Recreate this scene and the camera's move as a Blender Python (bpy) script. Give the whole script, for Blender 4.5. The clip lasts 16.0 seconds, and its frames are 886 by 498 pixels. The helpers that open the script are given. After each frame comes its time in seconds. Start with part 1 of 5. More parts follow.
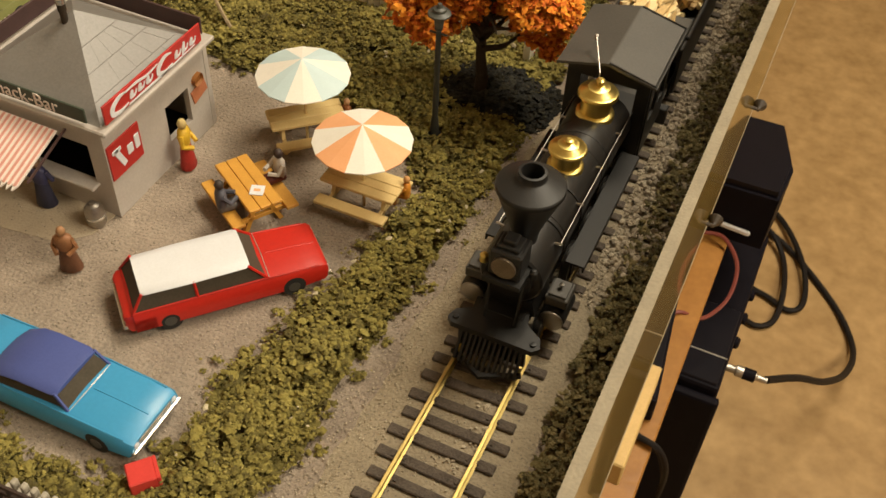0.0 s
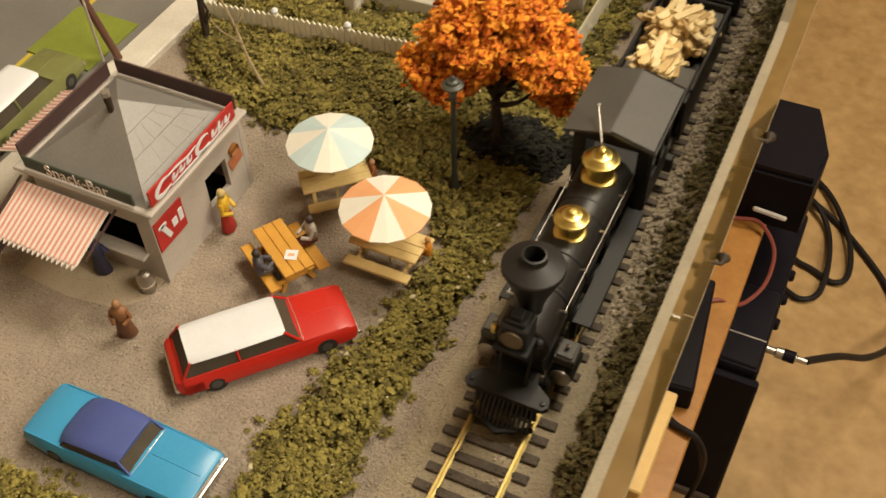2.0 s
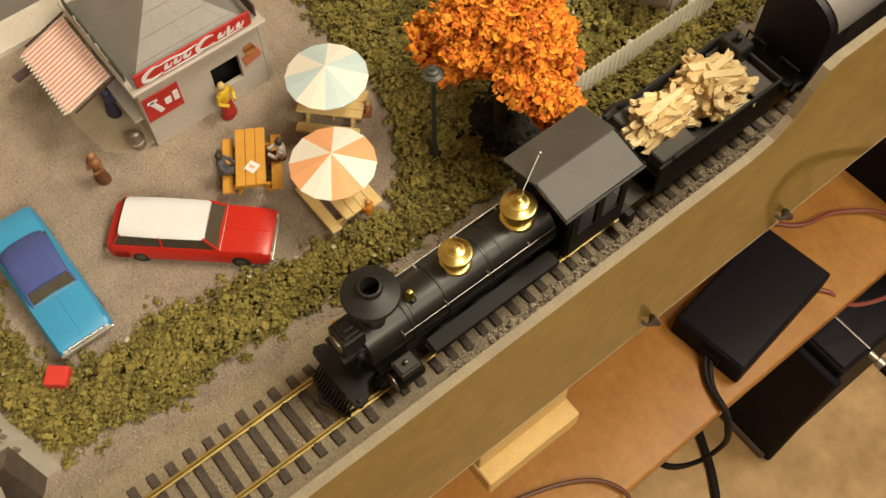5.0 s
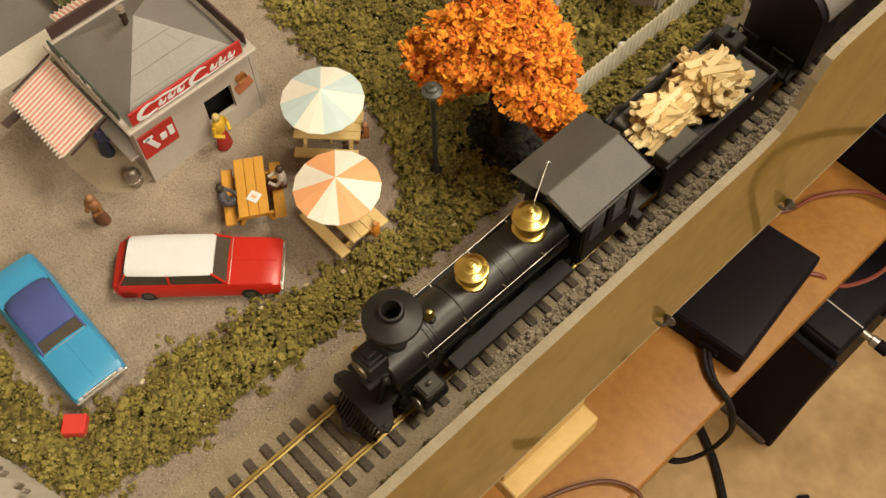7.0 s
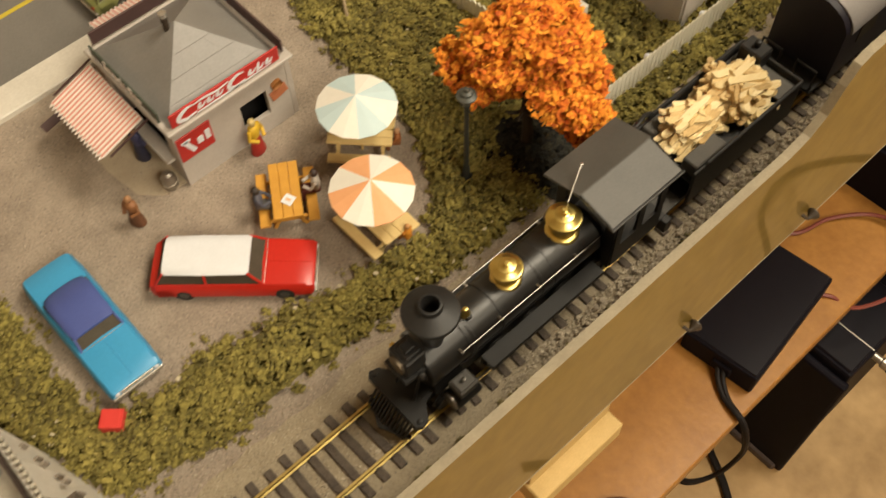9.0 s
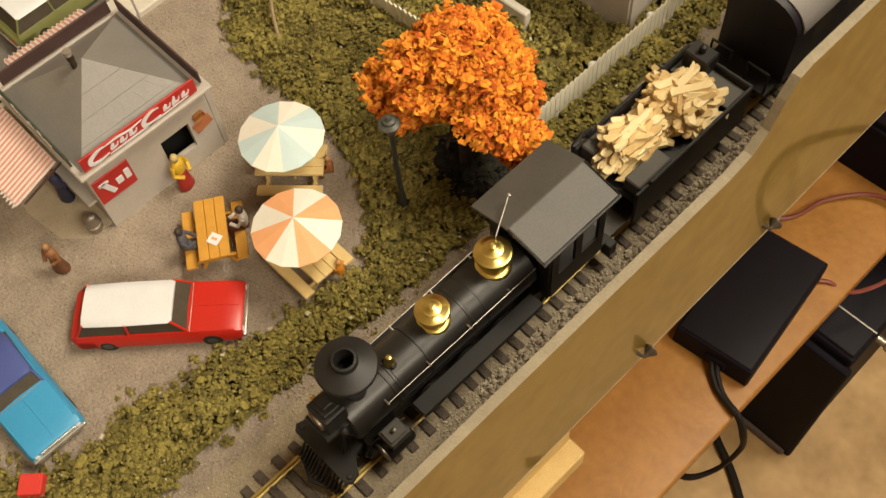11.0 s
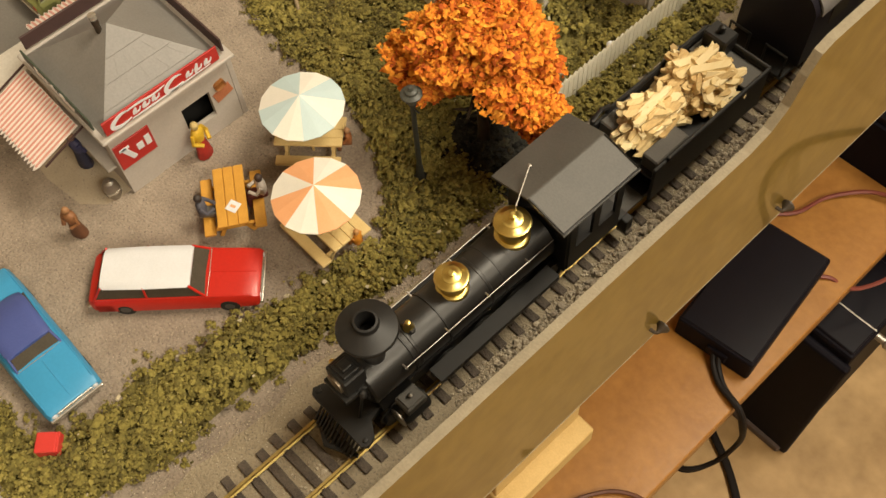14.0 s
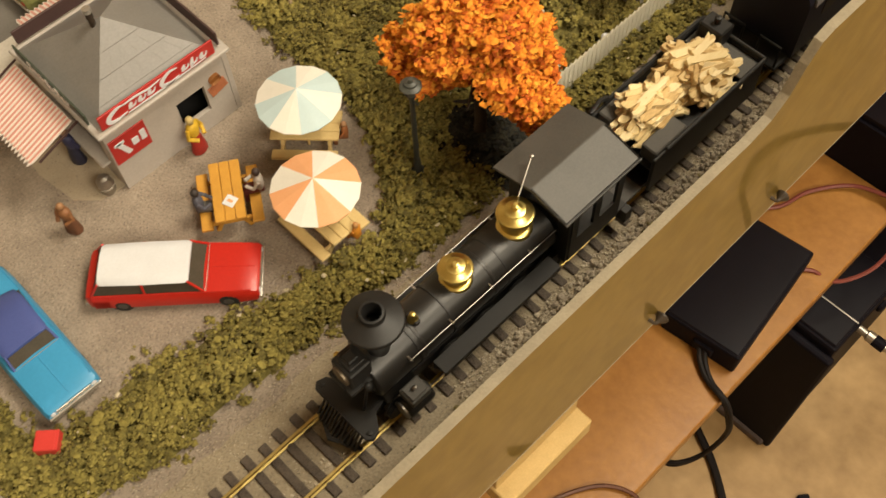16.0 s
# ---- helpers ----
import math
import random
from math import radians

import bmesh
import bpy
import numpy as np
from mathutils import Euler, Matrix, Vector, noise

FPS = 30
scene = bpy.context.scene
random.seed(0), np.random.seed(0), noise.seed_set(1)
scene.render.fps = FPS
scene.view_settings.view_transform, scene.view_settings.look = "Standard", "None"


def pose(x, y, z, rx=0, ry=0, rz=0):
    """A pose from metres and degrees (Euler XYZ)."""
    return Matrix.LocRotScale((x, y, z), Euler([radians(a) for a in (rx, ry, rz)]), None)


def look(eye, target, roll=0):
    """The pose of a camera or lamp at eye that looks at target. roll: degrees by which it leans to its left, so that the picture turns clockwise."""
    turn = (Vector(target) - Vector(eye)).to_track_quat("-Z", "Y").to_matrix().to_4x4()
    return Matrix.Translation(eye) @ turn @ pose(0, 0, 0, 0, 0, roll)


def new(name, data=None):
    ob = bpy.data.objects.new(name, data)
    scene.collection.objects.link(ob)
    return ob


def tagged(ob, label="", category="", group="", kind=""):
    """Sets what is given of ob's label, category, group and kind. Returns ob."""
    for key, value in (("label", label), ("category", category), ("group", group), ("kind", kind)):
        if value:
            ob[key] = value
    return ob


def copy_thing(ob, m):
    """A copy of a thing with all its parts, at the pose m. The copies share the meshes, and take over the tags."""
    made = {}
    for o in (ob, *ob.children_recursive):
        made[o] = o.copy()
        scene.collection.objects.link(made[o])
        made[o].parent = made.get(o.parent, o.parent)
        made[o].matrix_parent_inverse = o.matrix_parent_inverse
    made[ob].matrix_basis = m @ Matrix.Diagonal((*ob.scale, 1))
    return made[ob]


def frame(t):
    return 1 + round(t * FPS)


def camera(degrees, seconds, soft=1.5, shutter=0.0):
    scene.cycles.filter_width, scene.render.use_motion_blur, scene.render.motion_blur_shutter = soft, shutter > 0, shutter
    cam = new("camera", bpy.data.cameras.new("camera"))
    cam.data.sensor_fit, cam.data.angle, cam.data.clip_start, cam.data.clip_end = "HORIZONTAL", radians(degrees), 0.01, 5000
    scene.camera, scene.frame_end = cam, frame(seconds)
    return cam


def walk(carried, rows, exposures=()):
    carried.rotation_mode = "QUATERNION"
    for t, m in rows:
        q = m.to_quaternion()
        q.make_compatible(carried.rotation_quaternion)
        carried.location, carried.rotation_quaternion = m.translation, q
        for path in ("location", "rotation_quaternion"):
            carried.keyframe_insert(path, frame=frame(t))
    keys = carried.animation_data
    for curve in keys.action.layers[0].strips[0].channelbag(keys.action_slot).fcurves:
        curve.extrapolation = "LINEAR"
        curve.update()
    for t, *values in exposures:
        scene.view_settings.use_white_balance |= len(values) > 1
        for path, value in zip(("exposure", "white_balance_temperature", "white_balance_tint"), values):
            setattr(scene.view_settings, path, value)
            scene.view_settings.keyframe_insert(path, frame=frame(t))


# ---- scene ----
cam = camera(47.34, 16.0, 1.5, 0.8)
PATH = [
    (0, (4.939, -17.458, 21.609), (-2.911, 1.772, -0.038), 3.35),
    (0.5, (4.977, -16.954, 21.781), (-3.225, 1.781, -0.166), 1.19),
    (1, (5.005, -16.673, 23.269), (-3.538, 1.796, 1.226), -0.33),
    (1.5, (4.681, -16.848, 24.700), (-4.273, 1.250, 2.513), -1.00),
    (2, (5.624, -16.461, 25.582), (-3.287, 1.231, 3.052), -1.85),
    (2.5, (6.625, -19.601, 29.667), (-1.588, -2.660, 6.309), -0.59),
    (2.8, (7.448, -21.202, 30.632), (-1.082, -5.368, 6.621), -0.22),
    (3, (7.619, -19.630, 30.327), (-1.435, -5.166, 5.653), 0.93),
    (3.2, (7.876, -15.236, 29.702), (-2.390, -3.526, 4.061), -3.02),
    (3.5, (9.126, -12.418, 29.782), (-1.701, -2.605, 3.581), -2.16),
    (4, (9.809, -9.465, 31.054), (-1.445, -0.948, 4.581), -1.65),
    (4.5, (11.358, -7.370, 31.065), (0.038, 1.300, 4.671), -0.52),
    (5, (11.274, -6.109, 30.891), (-0.099, 2.701, 4.565), -0.92),
    (7.5, (10.089, -7.473, 30.828), (-0.977, 2.293, 4.710), -2.29),
    (8, (10.223, -9.329, 30.926), (-1.041, 0.649, 4.973), -1.64),
    (8.5, (10.229, -9.566, 30.770), (-1.188, 0.498, 4.918), -1.15),
    (9, (10.311, -8.381, 30.883), (-1.320, 1.697, 5.131), -1.96),
    (11.5, (10.516, -4.294, 29.824), (-1.054, 4.656, 3.631), -7.74),
    (12, (11.107, -4.467, 29.692), (-0.343, 4.400, 3.419), -7.65),
    (12.5, (11.480, -5.152, 29.777), (-0.023, 3.938, 3.604), -7.01),
    (13, (11.239, -5.900, 29.972), (-0.304, 3.370, 3.879), -5.97),
    (13.5, (10.754, -6.138, 29.964), (-0.797, 3.127, 3.873), -5.51),
    (14, (10.599, -5.655, 29.898), (-0.950, 3.637, 3.816), -5.16),
    (14.5, (10.137, -5.617, 29.804), (-1.220, 3.774, 3.674), -4.24),
    (15, (9.990, -5.886, 29.557), (-1.150, 3.635, 3.380), -3.66),
    (15.5, (10.270, -5.727, 29.701), (-0.826, 3.982, 3.575), -3.63),
    (16, (10.178, -6.411, 29.735), (-0.873, 3.441, 3.643), -3.23),
]
CM = 0.01
walk(cam, [(t, look([CM * v for v in eye], [CM * v for v in aim], roll)) for t, eye, aim, roll in PATH])

# ---- world and lamps ----
world = bpy.data.worlds.new("room_air")
scene.world = world
world.use_nodes = True
world.node_tree.nodes["Background"].inputs[0].default_value = (1.0, 0.84, 0.64, 1)
world.node_tree.nodes["Background"].inputs[1].default_value = 0.7
scene.view_settings.exposure = 0.0


def lamp(name, at, aim, size, power, colour):
    data = bpy.data.lights.new(name, "AREA")
    data.shape, data.size, data.size_y = "RECTANGLE", size[0] * CM, size[1] * CM
    data.energy, data.color = power, colour
    ob = new(name, data)
    ob.matrix_world = look([CM * v for v in at], [CM * v for v in aim])
    return ob


WARM = (1.0, 0.876, 0.665)
lamp("ceiling_lamp_light", (32, 72, 164), (0, 5, 0), (75, 75), 47.0, WARM)
lamp("second_lamp_light", (140, 0, 165), (0, 10, 0), (90, 90), 56.0, WARM)


# ---- materials ----
def material(name, c1, c2=None, rough=0.6, metal=0.0, size=0.3, fine=0.06, bump=0.3, mix=0.5, coat=0.0, speck=None, spread=0.18, spec=0.5, coat_rough=0.12):
    """Two colours mixed by noise at two scales (in cm), with a fine bump; speck: a third colour in small dots."""
    m = bpy.data.materials.new(name)
    m.use_nodes = True
    nt = m.node_tree
    b = nt.nodes["Principled BSDF"]
    b.inputs["Roughness"].default_value = rough
    b.inputs["Metallic"].default_value = metal
    b.inputs["Coat Weight"].default_value = coat
    b.inputs["Coat Roughness"].default_value = coat_rough
    b.inputs["Specular IOR Level"].default_value = spec
    co = nt.nodes.new("ShaderNodeTexCoord")
    big, small = nt.nodes.new("ShaderNodeTexNoise"), nt.nodes.new("ShaderNodeTexNoise")
    for n, s in ((big, size), (small, fine)):
        n.inputs["Scale"].default_value = 1 / (s * CM)
        n.inputs["Detail"].default_value = 4
        nt.links.new(co.outputs["Object"], n.inputs["Vector"])
    add = nt.nodes.new("ShaderNodeMath")
    add.operation = "ADD"
    nt.links.new(big.outputs["Fac"], add.inputs[0])
    nt.links.new(small.outputs["Fac"], add.inputs[1])
    ramp = nt.nodes.new("ShaderNodeMapRange")
    ramp.inputs["From Min"].default_value, ramp.inputs["From Max"].default_value = 1 - spread * 2 + (0.5 - mix) * 0.4, 1 + spread * 2 + (0.5 - mix) * 0.4
    nt.links.new(add.outputs[0], ramp.inputs["Value"])
    col = nt.nodes.new("ShaderNodeMix")
    col.data_type = "RGBA"
    c2 = c2 or tuple(v * 0.8 for v in c1)
    col.inputs["A"].default_value, col.inputs["B"].default_value = (*c1, 1), (*c2, 1)
    nt.links.new(ramp.outputs["Result"], col.inputs["Factor"])
    out = col.outputs["Result"]
    if speck:
        dots = nt.nodes.new("ShaderNodeTexNoise")
        dots.inputs["Scale"].default_value = 1 / (fine * 0.8 * CM)
        dots.inputs["Detail"].default_value = 2
        nt.links.new(co.outputs["Object"], dots.inputs["Vector"])
        cut = nt.nodes.new("ShaderNodeMapRange")
        cut.inputs["From Min"].default_value, cut.inputs["From Max"].default_value = 0.60, 0.72
        nt.links.new(dots.outputs["Fac"], cut.inputs["Value"])
        over = nt.nodes.new("ShaderNodeMix")
        over.data_type = "RGBA"
        over.inputs["B"].default_value = (*speck, 1)
        nt.links.new(cut.outputs["Result"], over.inputs["Factor"])
        nt.links.new(out, over.inputs["A"])
        out = over.outputs["Result"]
    nt.links.new(out, b.inputs["Base Color"])
    if bump:
        bp = nt.nodes.new("ShaderNodeBump")
        bp.inputs["Strength"].default_value = bump
        bp.inputs["Distance"].default_value = fine * CM * 0.6
        nt.links.new(small.outputs["Fac"], bp.inputs["Height"])
        nt.links.new(bp.outputs["Normal"], b.inputs["Normal"])
    return m


def island_material(name, cols, rough=0.9, fine=0.08, bump=0.5, patch=0.0):
    """A colour for each loose piece of a mesh out of a ramp, broken up by fine noise."""
    m = bpy.data.materials.new(name)
    m.use_nodes = True
    nt = m.node_tree
    b = nt.nodes["Principled BSDF"]
    b.inputs["Roughness"].default_value = rough
    geo, co, ns = (nt.nodes.new(k) for k in ("ShaderNodeNewGeometry", "ShaderNodeTexCoord", "ShaderNodeTexNoise"))
    ns.inputs["Scale"].default_value = 1 / (fine * CM)
    nt.links.new(co.outputs["Object"], ns.inputs["Vector"])
    add = nt.nodes.new("ShaderNodeMath")
    add.operation = "MULTIPLY_ADD"
    add.inputs[1].default_value = 0.5
    nt.links.new(ns.outputs["Fac"], add.inputs[0])
    half = nt.nodes.new("ShaderNodeMath")
    half.operation = "MULTIPLY_ADD"
    half.inputs[1].default_value, half.inputs[2].default_value = 0.75, -0.12
    nt.links.new(geo.outputs["Random Per Island"], half.inputs[0])
    nt.links.new(half.outputs[0], add.inputs[2])
    ramp = nt.nodes.new("ShaderNodeValToRGB")
    el = ramp.color_ramp.elements
    while len(el) < len(cols):
        el.new(0.5)
    for n, c in enumerate(cols):
        el[n].position, el[n].color = n / (len(cols) - 1), (*c, 1)
    wide, shift = nt.nodes.new("ShaderNodeTexNoise"), nt.nodes.new("ShaderNodeMath")
    wide.inputs["Scale"].default_value = 1 / (1.8 * CM)
    shift.operation = "MULTIPLY_ADD"
    shift.inputs[1].default_value = patch
    nt.links.new(co.outputs["Object"], wide.inputs["Vector"])
    nt.links.new(wide.outputs["Fac"], shift.inputs[0])
    less = nt.nodes.new("ShaderNodeMath")
    less.operation = "SUBTRACT"
    less.inputs[1].default_value = patch * 0.5
    nt.links.new(add.outputs[0], less.inputs[0])
    nt.links.new(less.outputs[0], shift.inputs[2])
    nt.links.new(shift.outputs[0], ramp.inputs["Fac"])
    nt.links.new(ramp.outputs["Color"], b.inputs["Base Color"])
    bp = nt.nodes.new("ShaderNodeBump")
    bp.inputs["Strength"].default_value, bp.inputs["Distance"].default_value = bump, fine * CM
    nt.links.new(ns.outputs["Fac"], bp.inputs["Height"])
    nt.links.new(bp.outputs["Normal"], b.inputs["Normal"])
    return m


def stick_material(name, cols):
    """A colour for each stick, with long fine grain along it."""
    m = bpy.data.materials.new(name)
    m.use_nodes = True
    nt = m.node_tree
    b = nt.nodes["Principled BSDF"]
    b.inputs["Roughness"].default_value = 0.75
    info, co, mp, ns = (nt.nodes.new(k) for k in ("ShaderNodeObjectInfo", "ShaderNodeTexCoord", "ShaderNodeMapping", "ShaderNodeTexNoise"))
    mp.inputs["Scale"].default_value = (1.0, 0.12, 1.0)
    ns.inputs["Scale"].default_value = 1 / (0.05 * CM)
    nt.links.new(co.outputs["Object"], mp.inputs["Vector"])
    nt.links.new(mp.outputs["Vector"], ns.inputs["Vector"])
    add = nt.nodes.new("ShaderNodeMath")
    add.operation = "MULTIPLY_ADD"
    add.inputs[1].default_value = 0.45
    half = nt.nodes.new("ShaderNodeMath")
    half.operation = "MULTIPLY_ADD"
    half.inputs[1].default_value, half.inputs[2].default_value = 0.7, 0.02
    nt.links.new(info.outputs["Random"], half.inputs[0])
    nt.links.new(ns.outputs["Fac"], add.inputs[0])
    nt.links.new(half.outputs[0], add.inputs[2])
    ramp = nt.nodes.new("ShaderNodeValToRGB")
    el = ramp.color_ramp.elements
    while len(el) < len(cols):
        el.new(0.5)
    for n, c in enumerate(cols):
        el[n].position, el[n].color = n / (len(cols) - 1), (*c, 1)
    nt.links.new(add.outputs[0], ramp.inputs["Fac"])
    nt.links.new(ramp.outputs["Color"], b.inputs["Base Color"])
    bp = nt.nodes.new("ShaderNodeBump")
    bp.inputs["Strength"].default_value, bp.inputs["Distance"].default_value = 0.5, 0.03 * CM
    nt.links.new(ns.outputs["Fac"], bp.inputs["Height"])
    nt.links.new(bp.outputs["Normal"], b.inputs["Normal"])
    return m


GRAVEL = material("fine_grey_brown_gravel", (0.385, 0.315, 0.245), (0.24, 0.195, 0.152), 0.95, size=0.9, fine=0.10, bump=1.0, speck=(0.17, 0.135, 0.11), spread=0.16)
BALLAST = material("grey_ballast", (0.43, 0.36, 0.25), (0.29, 0.24, 0.165), 0.95, size=0.9, fine=0.09, bump=1.0, speck=(0.19, 0.16, 0.13))
ASPHALT = material("grey_painted_road", (0.19, 0.175, 0.155), (0.145, 0.135, 0.12), 0.85, size=2.5, fine=0.08, bump=0.25)
KERB = material("off_white_painted_pavement", (0.68, 0.64, 0.56), (0.55, 0.51, 0.44), 0.7, size=1.2, fine=0.1, bump=0.15)
YELLOW_LINE = material("yellow_road_paint", (0.60, 0.47, 0.04), (0.48, 0.37, 0.04), 0.7, size=0.5)
TURF = material("turf_backing", (0.19, 0.155, 0.036), (0.105, 0.09, 0.026), 1.0, size=0.7, fine=0.12, bump=1.0)
CLUMP = island_material("olive_foam_turf", [(0.07, 0.056, 0.016), (0.155, 0.128, 0.030), (0.238, 0.197, 0.046), (0.32, 0.265, 0.068)], 1.0, 0.16, 0.6, 0.9)
DARKCLUMP = island_material("dark_green_foam", [(0.035, 0.034, 0.016), (0.09, 0.08, 0.032), (0.16, 0.136, 0.055)], 1.0, 0.09, 0.9)
DRYCLUMP = island_material("brown_green_ground_cover", [(0.07, 0.059, 0.024), (0.18, 0.147, 0.06), (0.31, 0.25, 0.115)], 1.0, 0.1, 0.9)
FLAKE = island_material("light_olive_foam_flakes", [(0.10, 0.081, 0.023), (0.19, 0.156, 0.042), (0.275, 0.226, 0.064), (0.345, 0.284, 0.092)], 1.0, 0.16, 0.5, 0.9)
STONES = island_material("loose_ballast_stones", [(0.30, 0.25, 0.19), (0.46, 0.39, 0.29), (0.60, 0.52, 0.39)], 0.95, 0.05, 0.6)
GRAINS = island_material("gravel_grains", [(0.23, 0.19, 0.145), (0.34, 0.28, 0.215), (0.44, 0.37, 0.29)], 0.95, 0.05, 0.6)
LEAF = island_material("orange_autumn_foam", [(0.34, 0.052, 0.010), (0.66, 0.16, 0.014), (0.86, 0.31, 0.025), (0.93, 0.44, 0.05)], 0.95, 0.2, 0.5, 0.8)
# near-black ramp that paints the crown's shadow
TREE_SHADE = island_material("tree_shade_black_green", [(0.008, 0.008, 0.007), (0.016, 0.015, 0.011), (0.035, 0.032, 0.018)], 1.0, 0.09, 0.9)
BARK = material("dark_brown_bark", (0.05, 0.032, 0.018), (0.025, 0.017, 0.01), 0.9, size=0.2, fine=0.04, bump=0.8)
TWIG = material("pale_dry_twig", (0.38, 0.29, 0.17), (0.24, 0.18, 0.10), 0.9, size=0.3, fine=0.05, bump=0.6)
BLACK = material("satin_black_metal", (0.010, 0.0095, 0.009), (0.017, 0.016, 0.015), 0.48, size=1.0, fine=0.05, bump=0.08)
BOILER = material("semi_gloss_black_boiler", (0.013, 0.012, 0.011), (0.020, 0.018, 0.016), 0.36, size=1.2, fine=0.06, bump=0.05)
GREYROOF = material("dull_charcoal_roof", (0.062, 0.058, 0.052), (0.088, 0.082, 0.072), 0.5, size=1.4, fine=0.07, bump=0.12)
# near-black colour carries the shade inside stack, snack bar and headlight
INNER = material("hollow_shade_black", (0.006, 0.006, 0.006), (0.009, 0.009, 0.009), 0.9, bump=0)
BRASS = material("polished_brass", (0.88, 0.70, 0.24), (0.78, 0.60, 0.18), 0.33, 1.0, size=0.4, fine=0.05, bump=0.05)
STEEL = material("bright_steel", (0.50, 0.47, 0.42), (0.36, 0.33, 0.30), 0.42, 1.0, size=0.4, bump=0.05)
RAIL = material("brass_rail", (0.74, 0.58, 0.22), (0.60, 0.45, 0.15), 0.42, 1.0, size=0.8, fine=0.05, bump=0.08)
TIE = material("dark_brown_sleeper", (0.15, 0.12, 0.093), (0.06, 0.046, 0.037), 0.85, size=0.3, fine=0.06, bump=0.9)
LOGWOOD = stick_material("split_pale_firewood", [(0.26, 0.14, 0.05), (0.60, 0.41, 0.17), (0.78, 0.61, 0.31), (0.84, 0.70, 0.42)])
RED = material("glossy_red_paint", (0.56, 0.022, 0.012), (0.48, 0.018, 0.010), 0.38, size=1.5, fine=0.1, bump=0.03, coat=0.15)
WHITE = material("white_paint", (0.77, 0.79, 0.83), (0.70, 0.715, 0.745), 0.45, size=0.8, fine=0.06, bump=0.05)
AQUA = material("turquoise_paint", (0.055, 0.325, 0.60), (0.045, 0.29, 0.54), 0.38, size=1.5, fine=0.1, bump=0.03, coat=0.12)
NAVY = material("violet_blue_paint", (0.075, 0.105, 0.33), (0.06, 0.085, 0.28), 0.5, size=1.0, bump=0.04)
TINT = material("smoky_clear_plastic", (0.06, 0.05, 0.036), (0.095, 0.078, 0.057), 0.42, size=0.8, bump=0.02, spec=0.15)
CHROME = material("silver_trim", (0.75, 0.72, 0.66), (0.6, 0.57, 0.52), 0.25, 0.8, size=0.3, bump=0.02)
TYRE = material("black_tyre", (0.018, 0.017, 0.016), (0.028, 0.026, 0.024), 0.8, size=0.2, bump=0.2)
PLASTER = material("off_white_moulded_wall", (0.52, 0.475, 0.43), (0.43, 0.39, 0.35), 0.6, size=1.1, fine=0.07, bump=0.12)
SLATE = material("dull_grey_roof_sheet", (0.25, 0.237, 0.22), (0.195, 0.183, 0.17), 0.36, size=1.3, fine=0.08, bump=0.12)
SIGNRED = material("red_sign_paint", (0.50, 0.028, 0.022), (0.42, 0.024, 0.02), 0.45, size=0.6, bump=0.04)
SIGNBACK = material("dark_maroon_board", (0.085, 0.045, 0.042), (0.06, 0.032, 0.03), 0.6, size=0.6, bump=0.1)
SIGNGREEN = material("dark_green_sign_board", (0.055, 0.075, 0.05), (0.042, 0.056, 0.04), 0.6, size=0.6, bump=0.08)
STRIPE = material("pink_red_stripe", (0.70, 0.36, 0.30), (0.64, 0.31, 0.25), 0.6, size=0.4, bump=0.05)
AWNWHITE = material("off_white_awning", (0.86, 0.79, 0.73), (0.79, 0.71, 0.65), 0.6, size=0.5, bump=0.05)
TABLEWOOD = material("orange_yellow_wood", (0.66, 0.34, 0.05), (0.54, 0.26, 0.035), 0.55, size=0.5, fine=0.05, bump=0.2)
CREAMWOOD = material("cream_yellow_wood", (0.74, 0.56, 0.25), (0.64, 0.46, 0.19), 0.6, size=0.5, fine=0.05, bump=0.2)
CARD_BLUE = material("pale_blue_card", (0.55, 0.68, 0.70), (0.50, 0.63, 0.65), 0.6, size=0.5, bump=0.04)
CARD_ORANGE = material("orange_card", (0.84, 0.43, 0.21), (0.80, 0.38, 0.17), 0.6, size=0.5, bump=0.04)
CARD_WHITE = material("cream_white_card", (0.85, 0.82, 0.74), (0.79, 0.76, 0.68), 0.6, size=0.5, bump=0.04)
DARKGREEN = material("black_green_iron", (0.022, 0.024, 0.02), (0.035, 0.036, 0.03), 0.5, size=0.3, bump=0.1)
FENCE = material("cream_plastic_fence", (0.86, 0.82, 0.68), (0.79, 0.74, 0.60), 0.5, size=0.6, bump=0.08)
CONCRETE = material("tan_grey_concrete", (0.44, 0.40, 0.32), (0.35, 0.315, 0.25), 0.85, size=1.2, fine=0.1, bump=0.3)
STONEWALL = material("brown_grey_cast_wall", (0.30, 0.255, 0.20), (0.20, 0.165, 0.13), 0.9, size=0.6, fine=0.1, bump=0.6)
BOARD = material("tan_varnished_fibreboard", (0.225, 0.153, 0.034), (0.175, 0.116, 0.025), 0.45, size=2.6, fine=0.7, bump=0.0, spread=0.12, spec=0.1, coat=0.7, coat_rough=0.03)
BOARDEDGE = material("pale_board_edge", (0.33, 0.28, 0.19), (0.24, 0.20, 0.135), 0.6, size=0.5, fine=0.08, bump=0.3)
PINE = material("pale_pine_block", (0.62, 0.44, 0.18), (0.50, 0.34, 0.125), 0.6, size=0.6, fine=0.07, bump=0.2)
SHELFWOOD = material("orange_varnished_wood", (0.42, 0.20, 0.045), (0.29, 0.125, 0.026), 0.38, size=3.0, fine=0.6, bump=0.06, spread=0.2)
FLOORTAN = material("tan_hardboard_floor", (0.46, 0.295, 0.125), (0.30, 0.180, 0.066), 0.55, size=5.0, fine=1.6, bump=0.05, spread=0.16)
